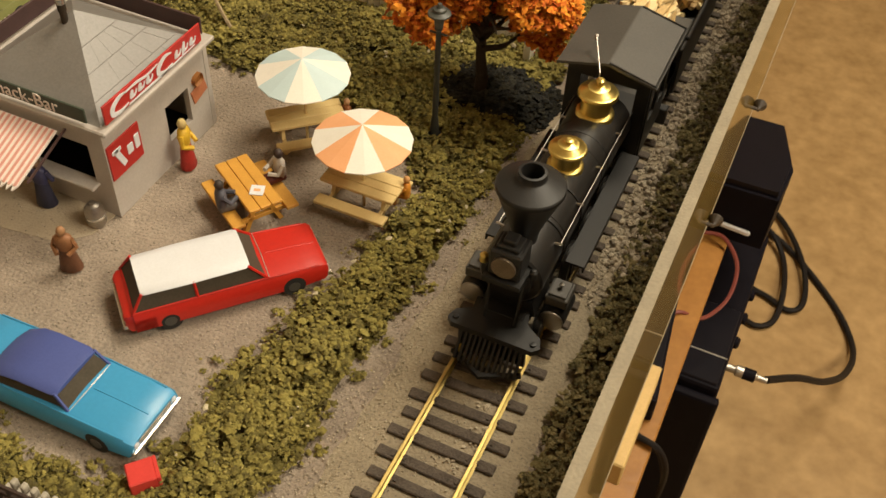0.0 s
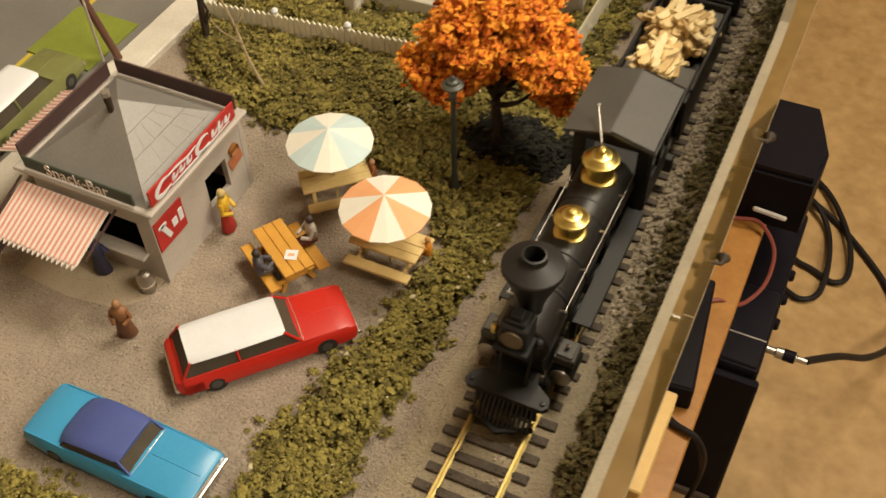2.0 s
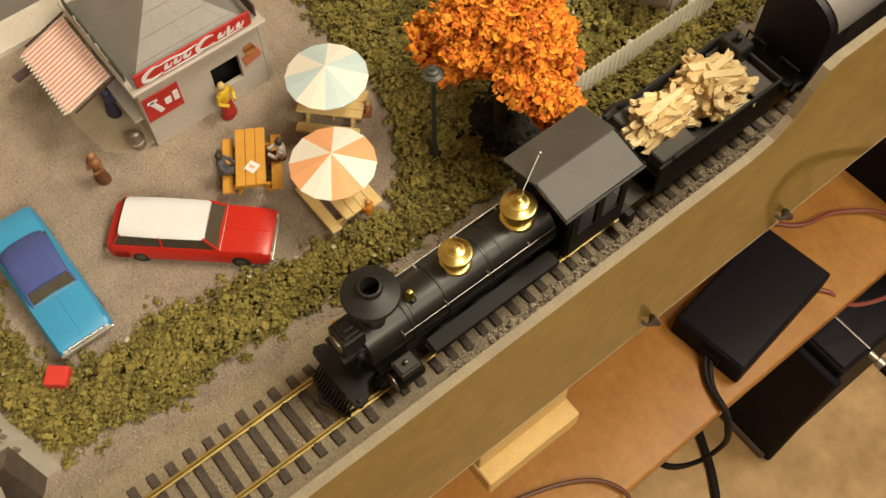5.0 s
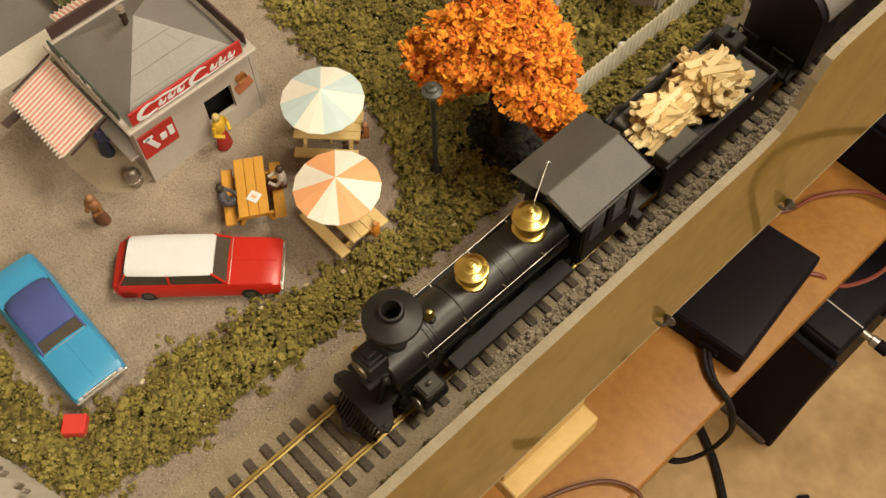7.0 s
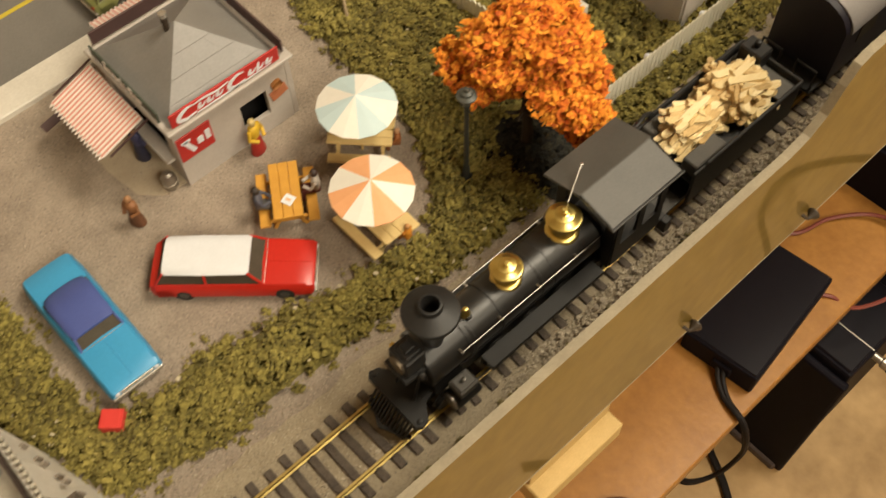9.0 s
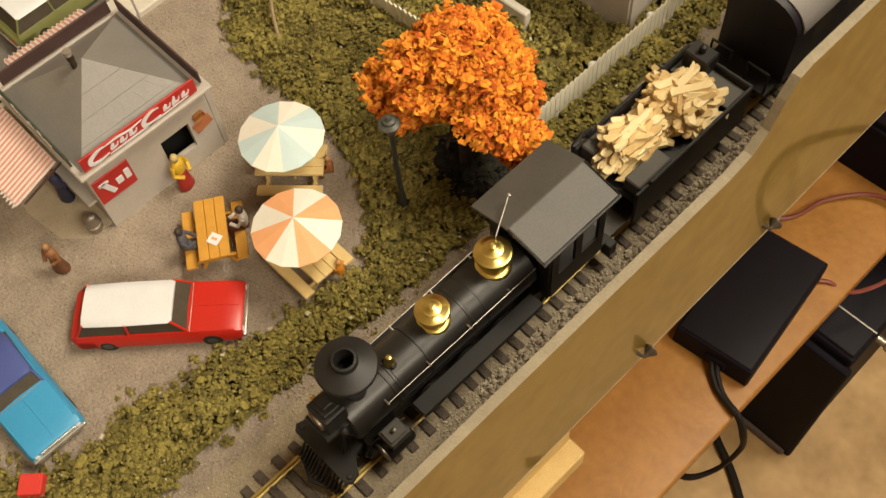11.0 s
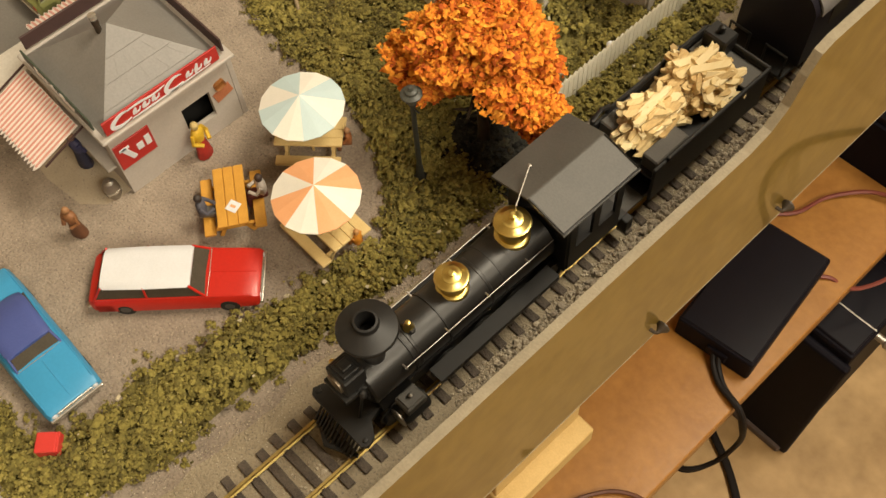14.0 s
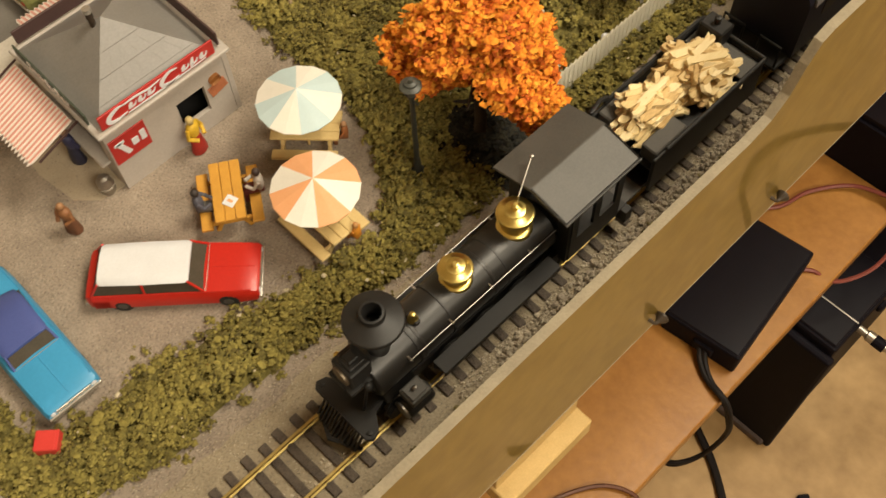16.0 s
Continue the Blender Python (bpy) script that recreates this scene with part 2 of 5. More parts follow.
BLACKPLASTIC = material("black_blue_plastic", (0.006, 0.005, 0.008), (0.009, 0.008, 0.012), 0.55, size=1.0, fine=0.05, bump=0.1, spec=0.07)
WIREBLACK = material("black_cable", (0.010, 0.008, 0.008), (0.014, 0.011, 0.010), 0.6, bump=0, spec=0.2)
WIREBROWN = material("red_brown_wire", (0.15, 0.055, 0.03), (0.10, 0.04, 0.022), 0.5, bump=0)
WIRERED = material("dull_red_wire", (0.22, 0.05, 0.035), (0.17, 0.04, 0.03), 0.5, bump=0)
STEELNAIL = material("dark_wire_nail", (0.05, 0.035, 0.022), (0.035, 0.025, 0.016), 0.5, bump=0.1)
REDPLASTIC = material("bright_red_plastic", (0.66, 0.055, 0.045), (0.58, 0.045, 0.036), 0.4, size=0.4, bump=0.03)
WALLPAINT = material("beige_room_wall", (0.62, 0.52, 0.38), (0.56, 0.47, 0.34), 0.9, size=30, fine=2, bump=0.05)
CEILINGPAINT = material("white_ceiling", (0.75, 0.70, 0.62), (0.70, 0.65, 0.57), 0.9, size=30, fine=2, bump=0.05)
SKIN = material("painted_flesh", (0.60, 0.34, 0.20), (0.52, 0.28, 0.16), 0.6, size=0.2, bump=0.05)


# ---- mesh helpers (all lengths in cm) ----
def thing(name, at, turn=0.0, label="", category="", group="", kind=""):
    ob = new(name)
    ob.empty_display_size = 0.005
    ob.matrix_world = pose(at[0] * CM, at[1] * CM, at[2] * CM, 0, 0, turn)
    return tagged(ob, label, category, group, kind)


def part(name, bm, mat, parent=None, label="", smooth=None, at=None, turn=0.0):
    """Links a bmesh given in cm as one mesh object, under parent if there is one. smooth: degrees of shading."""
    bmesh.ops.scale(bm, vec=(CM, CM, CM), verts=bm.verts)
    bmesh.ops.recalc_face_normals(bm, faces=bm.faces)
    me = bpy.data.meshes.new(name)
    if smooth:
        for fc in bm.faces:
            fc.smooth = True
        for ed in bm.edges:
            if len(ed.link_faces) == 2 and ed.calc_face_angle(0) > radians(smooth):
                ed.smooth = False
    bm.to_mesh(me)
    bm.free()
    for mt in mat if isinstance(mat, (list, tuple)) else [mat]:
        me.materials.append(mt)
    ob = new(name, me)
    if parent:
        ob.parent = parent
    if at:
        ob.matrix_basis = pose(at[0] * CM, at[1] * CM, at[2] * CM, 0, 0, turn)
    return tagged(ob, label)


def solo(name, bm, mat, at, turn, label, category, group="", kind="", smooth=None):
    return tagged(part(name, bm, mat, None, label, smooth, at, turn), label, category, group, kind)


def box(c, s, bevel=0.0, rot=None, bm=None, seg=1):
    tmp = bmesh.new()
    bmesh.ops.create_cube(tmp, size=1)
    bmesh.ops.scale(tmp, vec=s, verts=tmp.verts)
    if bevel:
        bmesh.ops.bevel(tmp, geom=tmp.edges[:], offset=bevel, segments=seg, affect="EDGES", profile=0.5)
    if rot:
        bmesh.ops.rotate(tmp, matrix=Euler([radians(a) for a in rot]).to_matrix(), verts=tmp.verts, cent=(0, 0, 0))
    bmesh.ops.translate(tmp, vec=c, verts=tmp.verts)
    return joined(bm, tmp)


def joined(bm, tmp):
    if bm is None:
        return tmp
    me = bpy.data.meshes.new("tmp")
    tmp.to_mesh(me)
    tmp.free()
    bm.from_mesh(me)
    bpy.data.meshes.remove(me)
    return bm


def lathe(profile, c=(0, 0, 0), seg=24, axis="z", bm=None, squash=1.0):
    """Turns (radius, height) pairs about an axis through c."""
    tmp = bmesh.new()
    rings = []
    for r, z in profile:
        if r < 1e-5:
            rings.append([tmp.verts.new((0, 0, z))])
        else:
            rings.append([tmp.verts.new((r * math.cos(2 * math.pi * k / seg), r * squash * math.sin(2 * math.pi * k / seg), z)) for k in range(seg)])
    for a, b in zip(rings, rings[1:]):
        for k in range(seg):
            q = [a[k % len(a)], a[(k + 1) % len(a)], b[(k + 1) % len(b)], b[k % len(b)]]
            q = list(dict.fromkeys(q))
            if len(q) > 2:
                tmp.faces.new(q)
    for ring in (rings[0], rings[-1]):
        if len(ring) > 2:
            tmp.faces.new(ring)
    turn = {"z": Matrix(), "x": Matrix.Rotation(radians(90), 4, "Y"), "y": Matrix.Rotation(radians(-90), 4, "X")}[axis]
    bmesh.ops.transform(tmp, matrix=Matrix.Translation(c) @ turn, verts=tmp.verts)
    return joined(bm, tmp)


def tube(points, r, seg=8, bm=None, ends=None):
    """A round bar along points; ends: radius at each point."""
    tmp = bmesh.new()
    pts = [Vector(p) for p in points]
    rings = []
    side = None
    for n, p in enumerate(pts):
        d = (pts[min(n + 1, len(pts) - 1)] - pts[max(n - 1, 0)]).normalized()
        if side is None:
            side = d.orthogonal().normalized()
        side = (side - d * side.dot(d)).normalized()
        up = d.cross(side)
        rr = ends[n] if ends else r
        rings.append([tmp.verts.new(p + rr * (math.cos(2 * math.pi * k / seg) * side + math.sin(2 * math.pi * k / seg) * up)) for k in range(seg)])
    for a, b in zip(rings, rings[1:]):
        for k in range(seg):
            tmp.faces.new([a[k], a[(k + 1) % seg], b[(k + 1) % seg], b[k]])
    tmp.faces.new(rings[0])
    tmp.faces.new(rings[-1][::-1])
    return joined(bm, tmp)


def prism(poly, z0, z1, bm=None):
    """An upright block over a plan polygon."""
    tmp = bmesh.new()
    a = [tmp.verts.new((x, y, z0)) for x, y in poly]
    b = [tmp.verts.new((x, y, z1)) for x, y in poly]
    tmp.faces.new(a[::-1])
    tmp.faces.new(b)
    for k in range(len(poly)):
        tmp.faces.new([a[k], a[(k + 1) % len(a)], b[(k + 1) % len(a)], b[k]])
    return joined(bm, tmp)


def loft(sections, bm=None):
    """Skin through sections of the same count of points, closed at both ends."""
    tmp = bmesh.new()
    rings = [[tmp.verts.new(p) for p in s] for s in sections]
    n = len(rings[0])
    for a, b in zip(rings, rings[1:]):
        for k in range(n):
            tmp.faces.new([a[k], a[(k + 1) % n], b[(k + 1) % n], b[k]])
    tmp.faces.new(rings[0][::-1])
    tmp.faces.new(rings[-1])
    return joined(bm, tmp)


def smooth_line(points, steps=6):
    """More points along a soft curve through the given ones."""
    p = [Vector(q) for q in points]
    p = [p[0]] + p + [p[-1]]
    out = []
    for k in range(1, len(p) - 2):
        for s in range(steps):
            t = s / steps
            a, b, c, d = p[k - 1], p[k], p[k + 1], p[k + 2]
            out.append(0.5 * ((2 * b) + (c - a) * t + (2 * a - 5 * b + 4 * c - d) * t * t + (3 * b - a - 3 * c + d) * t ** 3))
    out.append(p[-2])
    return out


def lump_shape(sub, seed, rough=0.35):
    tmp = bmesh.new()
    bmesh.ops.create_icosphere(tmp, subdivisions=sub, radius=1)
    rng = np.random.default_rng(seed)
    v = np.array([q.co for q in tmp.verts])
    f = np.array([[q.index for q in fc.verts] for fc in tmp.faces])
    v = v * (1 + rough * rng.uniform(-1, 1, (len(v), 1)))
    tmp.free()
    return v, f


SHAPES = [lump_shape(1, s, 0.46) for s in range(14)]
RAGGED = [lump_shape(1, s, 0.6) for s in range(30, 44)]
PEBBLES = [lump_shape(1, s, 0.25) for s in range(10, 16)]


def flake_shape(seed):
    """A thin torn flake of foam: a ragged rim with a raised middle and a shallow belly."""
    rng = np.random.default_rng(seed)
    n = 7
    a = 2 * np.pi * (np.arange(n) + rng.uniform(-0.3, 0.3, n)) / n
    r = rng.uniform(0.5, 1.2, n)
    rim = np.stack([r * np.cos(a), r * np.sin(a), rng.uniform(-0.2, 0.2, n)], 1)
    v = np.concatenate([rim, [[rng.uniform(-0.2, 0.2), rng.uniform(-0.2, 0.2), 0.34], [0, 0, -0.16]]])
    f = [[k, (k + 1) % n, n] for k in range(n)] + [[(k + 1) % n, k, n + 1] for k in range(n)]
    return v, np.array(f)


FLAKES = [flake_shape(s) for s in range(60, 84)]


def fluff(places, sizes, count, seed, spread=0.9, crumb=(0.22, 0.5)):
    """Ragged clumps: small crumbs thrown over each clump's upper shell; returns places and sizes."""
    rng = np.random.default_rng(seed)
    out, size = [], []
    for p, s in zip(places, sizes):
        for _ in range(count):
            d = rng.normal(size=3)
            d /= np.linalg.norm(d)
            d[2] = abs(d[2]) * 0.8 - 0.15
            out.append(tuple(np.array(p) + d * s * spread * rng.uniform(0.55, 1.15)))
            size.append(s * rng.uniform(*crumb))
    return out, size


def scatter(name, places, sizes, mat, label, category, flat=0.8, shapes=SHAPES, parent=None, seed=1, kind="stuff", tilt=0.6):
    """Many small lumps at places (cm) as one mesh."""
    rng = np.random.default_rng(seed)
    vs, fs, base = [], [], 0
    for p, s in zip(places, sizes):
        v, f = shapes[rng.integers(len(shapes))]
        a, t = rng.uniform(0, 2 * np.pi), rng.uniform(-tilt, tilt)
        rz = np.array([[np.cos(a), -np.sin(a), 0], [np.sin(a), np.cos(a), 0], [0, 0, 1]])
        rx = np.array([[1, 0, 0], [0, np.cos(t), -np.sin(t)], [0, np.sin(t), np.cos(t)]])
        q = (v * (s * np.array([rng.uniform(0.75, 1.3), rng.uniform(0.75, 1.3), flat]))) @ rx.T @ rz.T + p
        vs.append(q * CM)
        fs.append(f + base)
        base += len(v)
    vs, fs = np.concatenate(vs), np.concatenate(fs)
    me = bpy.data.meshes.new(name)
    me.from_pydata(vs.tolist(), [], fs.tolist())
    me.materials.append(mat)
    if shapes is SHAPES:
        me.polygons.foreach_set("use_smooth", np.ones(len(me.polygons), dtype=bool))
    ob = new(name, me)
    if parent:
        ob.parent = parent
        return tagged(ob, label)
    return tagged(ob, label, category, "", kind)


# ---- the setting: room, shelf, layout board, ground ----
GZ = -0.3


def interp(v, xs, ys):
    return float(np.interp(v, xs, ys))


def ground_z(x, y):
    bed = 1 - min(1, max(0, (abs(x) - 1.9) / 1.2))
    n = noise.noise(Vector((x * 0.5, y * 0.5, 0))) * 0.05 + noise.noise(Vector((x * 1.9, y * 1.9, 3))) * 0.025
    return GZ + 0.26 * bed + n


def sheet(name, x0, x1, y0, y1, step, height, mat, label, category="", kind="structure"):
    bm = bmesh.new()
    nx, ny = max(1, round((x1 - x0) / step)), max(1, round((y1 - y0) / step))
    rows = [[bm.verts.new((x0 + (x1 - x0) * i / nx, y0 + (y1 - y0) * j / ny, height(x0 + (x1 - x0) * i / nx, y0 + (y1 - y0) * j / ny))) for i in range(nx + 1)] for j in range(ny + 1)]
    for a, b in zip(rows, rows[1:]):
        for i in range(nx):
            bm.faces.new([a[i], a[i + 1], b[i + 1], b[i]])
    for fc in bm.faces:
        fc.smooth = True
    return tagged(part(name, bm, mat), label, category, "", kind)


FLOOR = -65.0
tagged(part("floor", box((20, 60, FLOOR - 1), (420, 460, 2)), FLOORTAN), "tan hardboard floor below the layout", "floor", "", "structure")
tagged(part("ceiling", box((20, 60, 172), (424, 464, 4)), CEILINGPAINT), "plain white room ceiling", "ceiling", "", "structure")
for nm, c, s in (("wall_north", (20, 291, 54), (424, 2, 232)), ("wall_south", (20, -171, 54), (424, 2, 232)), ("wall_east", (231, 60, 54), (2, 464, 232)), ("wall_west", (-191, 60, 54), (2, 464, 232))):
    tagged(part(nm, box(c, s), WALLPAINT), "plain beige room wall", "wall", "", "structure")
lamp_a = thing("ceiling_light", (32, 72, 170), 0, "white square ceiling light switched on", "light", "ceiling lights")
part("frame", box((0, 0, -1), (116, 116, 2), 0.3), WHITE, lamp_a)
copy_thing(lamp_a, pose(140 * CM, 0, 170 * CM))

# the layout's own board, its edge board and what stands below
tagged(part("layout_board", box((-38, 15, -1.75), (82.9, 150, 1.5)), PINE), "wooden board that carries the model landscape", "board", "", "structure")
tagged(sheet("ground", -75, 3.45, -55, 88, 0.75, ground_z, GRAVEL, "grey-brown fine gravel ground of the model"), category="ground")
fascia = bmesh.new()
prof = [(-60, -3.0)] + [(90, -3.0)] + [(90, 8.2), (14.2, 8.2), (13.7, 8.05), (13.3, 7.4), (12.9, 6.4), (12.3, 5.85), (11.4, 5.62), (-60, 5.62)]
a = [fascia.verts.new((3.50, y, z)) for y, z in prof]
b = [fascia.verts.new((3.80, y, z)) for y, z in prof]
fascia.faces.new(a[::-1])
fascia.faces.new(b)
for k in range(len(prof)):
    fc = fascia.faces.new([a[k], a[(k + 1) % len(a)], b[(k + 1) % len(a)], b[k]])
    fc.material_index = 1
edge_board = thing("edge_board", (0, 0, 0), 0, "tan fibreboard edge board with a raised end", "board", "", "structure")
part("panel", fascia, [BOARD, BOARDEDGE], edge_board)
# pale strip added to draw the glint along the board's lower edge
part("glint_strip", box((3.66, 15, -3.035), (0.31, 150, 0.06), 0.02), BOARDEDGE, edge_board, "pale strip painted as the glint on the lower edge")
tagged(part("shelf", box((-27.85, 0.4, -38), (64.3, 110.8, 2), 0.1), SHELFWOOD), "orange varnished wooden shelf under the layout", "shelf", "", "structure")

# track bed, sleepers, rails
bed = bmesh.new()
rows = []
for j in range(0, 181):
    y = -45 + j * 0.75
    w = 1.75 + 0.12 * noise.noise(Vector((3, y * 0.4, 0)))
    rows.append([bed.verts.new((sx * w * k, y, z + 0.03 * noise.noise(Vector((k * 4 * sx, y * 2, 1))))) for sx, k, z in ((-1, 1.45, -0.2), (-1, 1.05, 0.02), (-1, 0.5, 0.03), (1, 0.5, 0.03), (1, 1.05, 0.02), (1, 1.40, -0.2))])
for p, q in zip(rows, rows[1:]):
    for k in range(5):
        bed.faces.new([p[k], p[k + 1], q[k + 1], q[k]])
tagged(part("track_bed", bed, BALLAST, smooth=60), "grey ballast bed under the model track", "ballast", "", "structure")
track = thing("railway_track", (0, 0, 0), 0, "model railway track with brass rails on dark brown sleepers", "track", "", "structure")
rail = bmesh.new()
rp = [(-0.085, 0.12), (0.085, 0.12), (0.085, 0.15), (0.022, 0.18), (0.022, 0.29), (0.05, 0.305), (0.05, 0.35), (0.038, 0.36), (-0.038, 0.36), (-0.05, 0.35), (-0.05, 0.305), (-0.022, 0.29), (-0.022, 0.18), (-0.085, 0.15)]
loft([[(x, y, z) for x, z in rp] for y in (-45, 90)], rail)
rail_a = part("rail", rail, RAIL, track, at=(-0.86, 0, 0))
rail_b = new("rail", rail_a.data)
rail_b.parent, rail_b.location = track, (0.86 * CM, 0, 0)
tie_bm = box((0, 0, 0), (2.9, 0.30, 0.22), 0.03)
spike = [box((sx * 0.86 + s2 * 0.14, 0, 0.12), (0.09, 0.13, 0.05), 0.012, None, tie_bm) for sx in (-1, 1) for s2 in (-1, 1)]
tie0 = part("sleeper", tie_bm, TIE, track, at=(0, -9.9, 0.02))
rng = random.Random(4)
for k in range(-20, 150):
    if k == 0:
        continue
    o = new("sleeper", tie0.data)
    o.parent = track
    o.matrix_basis = pose(rng.uniform(-0.06, 0.06) * CM, (-9.9 + 0.66 * k + rng.uniform(-0.03, 0.03)) * CM, (0.02 + rng.uniform(-0.02, 0.01)) * CM, rng.uniform(-2, 2), 0, rng.uniform(-2.5, 2.5))

# road, pavement, yellow line
tagged(part("road", box((-40, 15, GZ + 0.04), (37.4, 150, 0.16)), ASPHALT), "grey painted model road", "road", "", "structure")
tagged(part("pavement", box((-20.55, 15, GZ + 0.10), (1.5, 150, 0.36), 0.05), KERB), "off-white pavement along the model road", "pavement", "", "structure")
tagged(part("road_line", box((-24.75, 15, GZ + 0.125), (0.22, 150, 0.02)), YELLOW_LINE), "yellow centre line painted on the road", "road marking", "", "structure")
tagged(part("apron", prism([(-17.2, -3.0), (-15.1, -3.15), (-13.3, -2.9), (-12.6, -2.2), (-12.5, -1.0), (-17.2, -1.0)], GZ - 0.1, GZ + 0.02), material("tan_stained_apron", (0.46, 0.38, 0.27), (0.35, 0.285, 0.205), 0.9, size=0.9, fine=0.07, bump=0.5)), "tan stained apron before the snack bar", "pavement", "", "structure")


# ---- ground cover ----
def in_turf(x, y):
    xr = interp(y, [-12, -9.6, -6.6, 0, 3.3, 25], [-4.6, -4.0, -3.3, -3.1, -2.8, -2.6]) + 0.35 * noise.noise(Vector((1, y * 0.8, 0)))
    if x > xr or x < -19.4 or ((x + 4.4) / 1.6) ** 2 + ((y - 9.2) / 1.1) ** 2 < 1:
        return False
    w = 0.5 * noise.noise(Vector((x * 0.7, y * 0.7, 7)))
    if y > interp(x, [-19.4, -15.5, -9.5, -7.4, -5.5, -4.4], [9.5, 6.9, 6.6, 6.3, 5.0, 3.8]) + w:
        return True
    if y > -8.3:
        return x > interp(y, [-8.3, -5.7, 1, 4.5], [-6.3, -6.2, -4.9, -4.4]) + w
    return (y < -8.9 + w or x > -6.6) and x > -17 and y > (-9.85 + 0.25 * (x + 3.6) if x > -6.9 else -11.6)


gen = np.random.default_rng(3)
pts, sizes = [], []
while len(pts) < 7600:
    x, y = gen.uniform(-19.6, -2.2), gen.uniform(-11.6, 26)
    if y > 14 and gen.uniform() < 0.45:
        continue
    deep = sum(in_turf(x + dx, y + dy) for dx, dy in ((0.45, 0), (-0.45, 0), (0, 0.45), (0, -0.45), (0, 0))) / 5
    if gen.uniform() < deep ** 1.3:
        s = 0.12 + 0.20 * gen.uniform() ** 1.4
        mound = max(0, noise.noise(Vector((x * 0.45, y * 0.45, 11))) + 0.35) + 0.6 * max(0, noise.noise(Vector((x * 1.6, y * 1.6, 5))))
        pts.append((x, y, GZ + 0.04 + deep * (0.26 * gen.uniform() + mound * 0.34)))
        sizes.append(s * (0.6 + 0.4 * deep))
mat_bm = bmesh.new()
cells = {}
for i in range(-98, -10):
    for j in range(-60, 132):
        x, y = i * 0.2, j * 0.2
        near = sum(in_turf(x + dx, y + dy) for dx, dy in ((0.3, 0), (-0.3, 0), (0, 0.3), (0, -0.3), (0, 0))) / 5
        if near > 0.3:
            cells[i, j] = mat_bm.verts.new((x, y, GZ + 0.12 * (near - 0.3) + 0.05 * noise.noise(Vector((x * 3, y * 3, 2)))))
for (i, j), v in cells.items():
    quad = [v] + [cells.get(k) for k in ((i + 1, j), (i + 1, j + 1), (i, j + 1))]
    if all(quad):
        mat_bm.faces.new(quad)
tagged(part("turf_mat", mat_bm, TURF, smooth=60), "dark olive turf mat under the foam clumps", "grass", "", "structure")
tp, ts = fluff(pts, sizes, 12, 41, 1.0, (0.24, 0.55))
scatter("turf", tp, ts, CLUMP, "olive green foam turf in clumps", "grass", 0.9, FLAKES, tilt=0.75)
fl = [(x + gen.uniform(-0.3, 0.3), y + gen.uniform(-0.3, 0.3), z + s * gen.uniform(0.3, 0.9)) for (x, y, z), s in zip(pts * 2, sizes * 2)]
scatter("turf_flakes", fl, gen.uniform(0.025, 0.06, len(fl)), FLAKE, "light olive foam flakes on the turf", "grass", 0.8, FLAKES, seed=23, tilt=0.9)
pts = []
while len(pts) < 70:
    x, y = gen.uniform(-14, -2.6), gen.uniform(-11, 16)
    if in_turf(x, y):
        pts.append((x, y, GZ + gen.uniform(0.35, 0.6)))
scatter("dry_flecks", pts, gen.uniform(0.04, 0.11, len(pts)), material("bleached_flecks", (0.56, 0.49, 0.34), (0.40, 0.34, 0.21), 0.9, size=0.2, bump=0.2), "pale dry flecks lying on the turf", "litter", 0.5, FLAKES, seed=29)
tagged(sheet("earth_strip", 1.95, 3.46, -30, 4.2, 0.3, lambda x, y: GZ + 0.2 + 0.10 * noise.noise(Vector((x * 2.2, y * 1.6, 4))) - 0.1 * max(0.0, y - 3.2), material("golden_brown_earth", (0.31, 0.225, 0.105), (0.17, 0.125, 0.055), 1.0, size=0.5, fine=0.08, bump=1.0), "golden-brown earth between track and edge board"), category="earth")
pts, sizes = [], []
while len(pts) < 900:
    x, y = gen.uniform(2.15, 3.45), gen.uniform(-11, 24)
    pts.append((x, y, -0.05 + gen.uniform(0, 0.35)))
    sizes.append(gen.uniform(0.12, 0.28))
pts, sizes = fluff(pts, sizes, 12, 43, 1.0, (0.24, 0.55))
scatter("verge_bushes", pts, sizes, DRYCLUMP, "brown-green foam bushes along the track", "bushes", 0.9, FLAKES, seed=2, tilt=0.8)
pts, sizes = [], []
while len(pts) < 7600:
    k = gen.uniform()
    if k < 0.5:
        x, y = gen.uniform(1.3, 2.9), gen.uniform(1.5, 22)
    elif k < 0.75:
        x, y = gen.uniform(-3.3, -1.3), gen.uniform(-10.5, 9)
    else:
        x, y = gen.uniform(-0.8, 0.8), gen.uniform(-11, 22)
    pts.append((x, y, ground_z(x, y) + 0.05 if abs(x) > 1.8 else 0.05))
    sizes.append(gen.uniform(0.02, 0.06) if x > 0 else gen.uniform(0.012, 0.03))
scatter("loose_stones", pts, sizes, STONES, "loose grey-brown ballast stones", "stones", 0.8, PEBBLES, seed=5)
pts, sizes = [], []
while len(pts) < 420:
    a, r = gen.uniform(0, 6.28), gen.uniform() ** 0.5
    x, y = -15.0 + 3.2 * r * math.cos(a), -10.6 + 1.5 * r * math.sin(a)
    pts.append((x, y, GZ + 1.9 * (1 - r * r) * gen.uniform(0.3, 1)))
    sizes.append(gen.uniform(0.18, 0.36))
bp, bs = pts, sizes
pts = [(gen.uniform(-19.5, -3.5), gen.uniform(-10, 8)) for _ in range(9000)]
pts = [(x, y, ground_z(x, y) + 0.005) for x, y in pts if not in_turf(x, y)]
scatter("gravel_grains", pts, gen.uniform(0.015, 0.04, len(pts)), GRAINS, "scattered gravel grains on the lot", "gravel", 0.7, PEBBLES, seed=17)
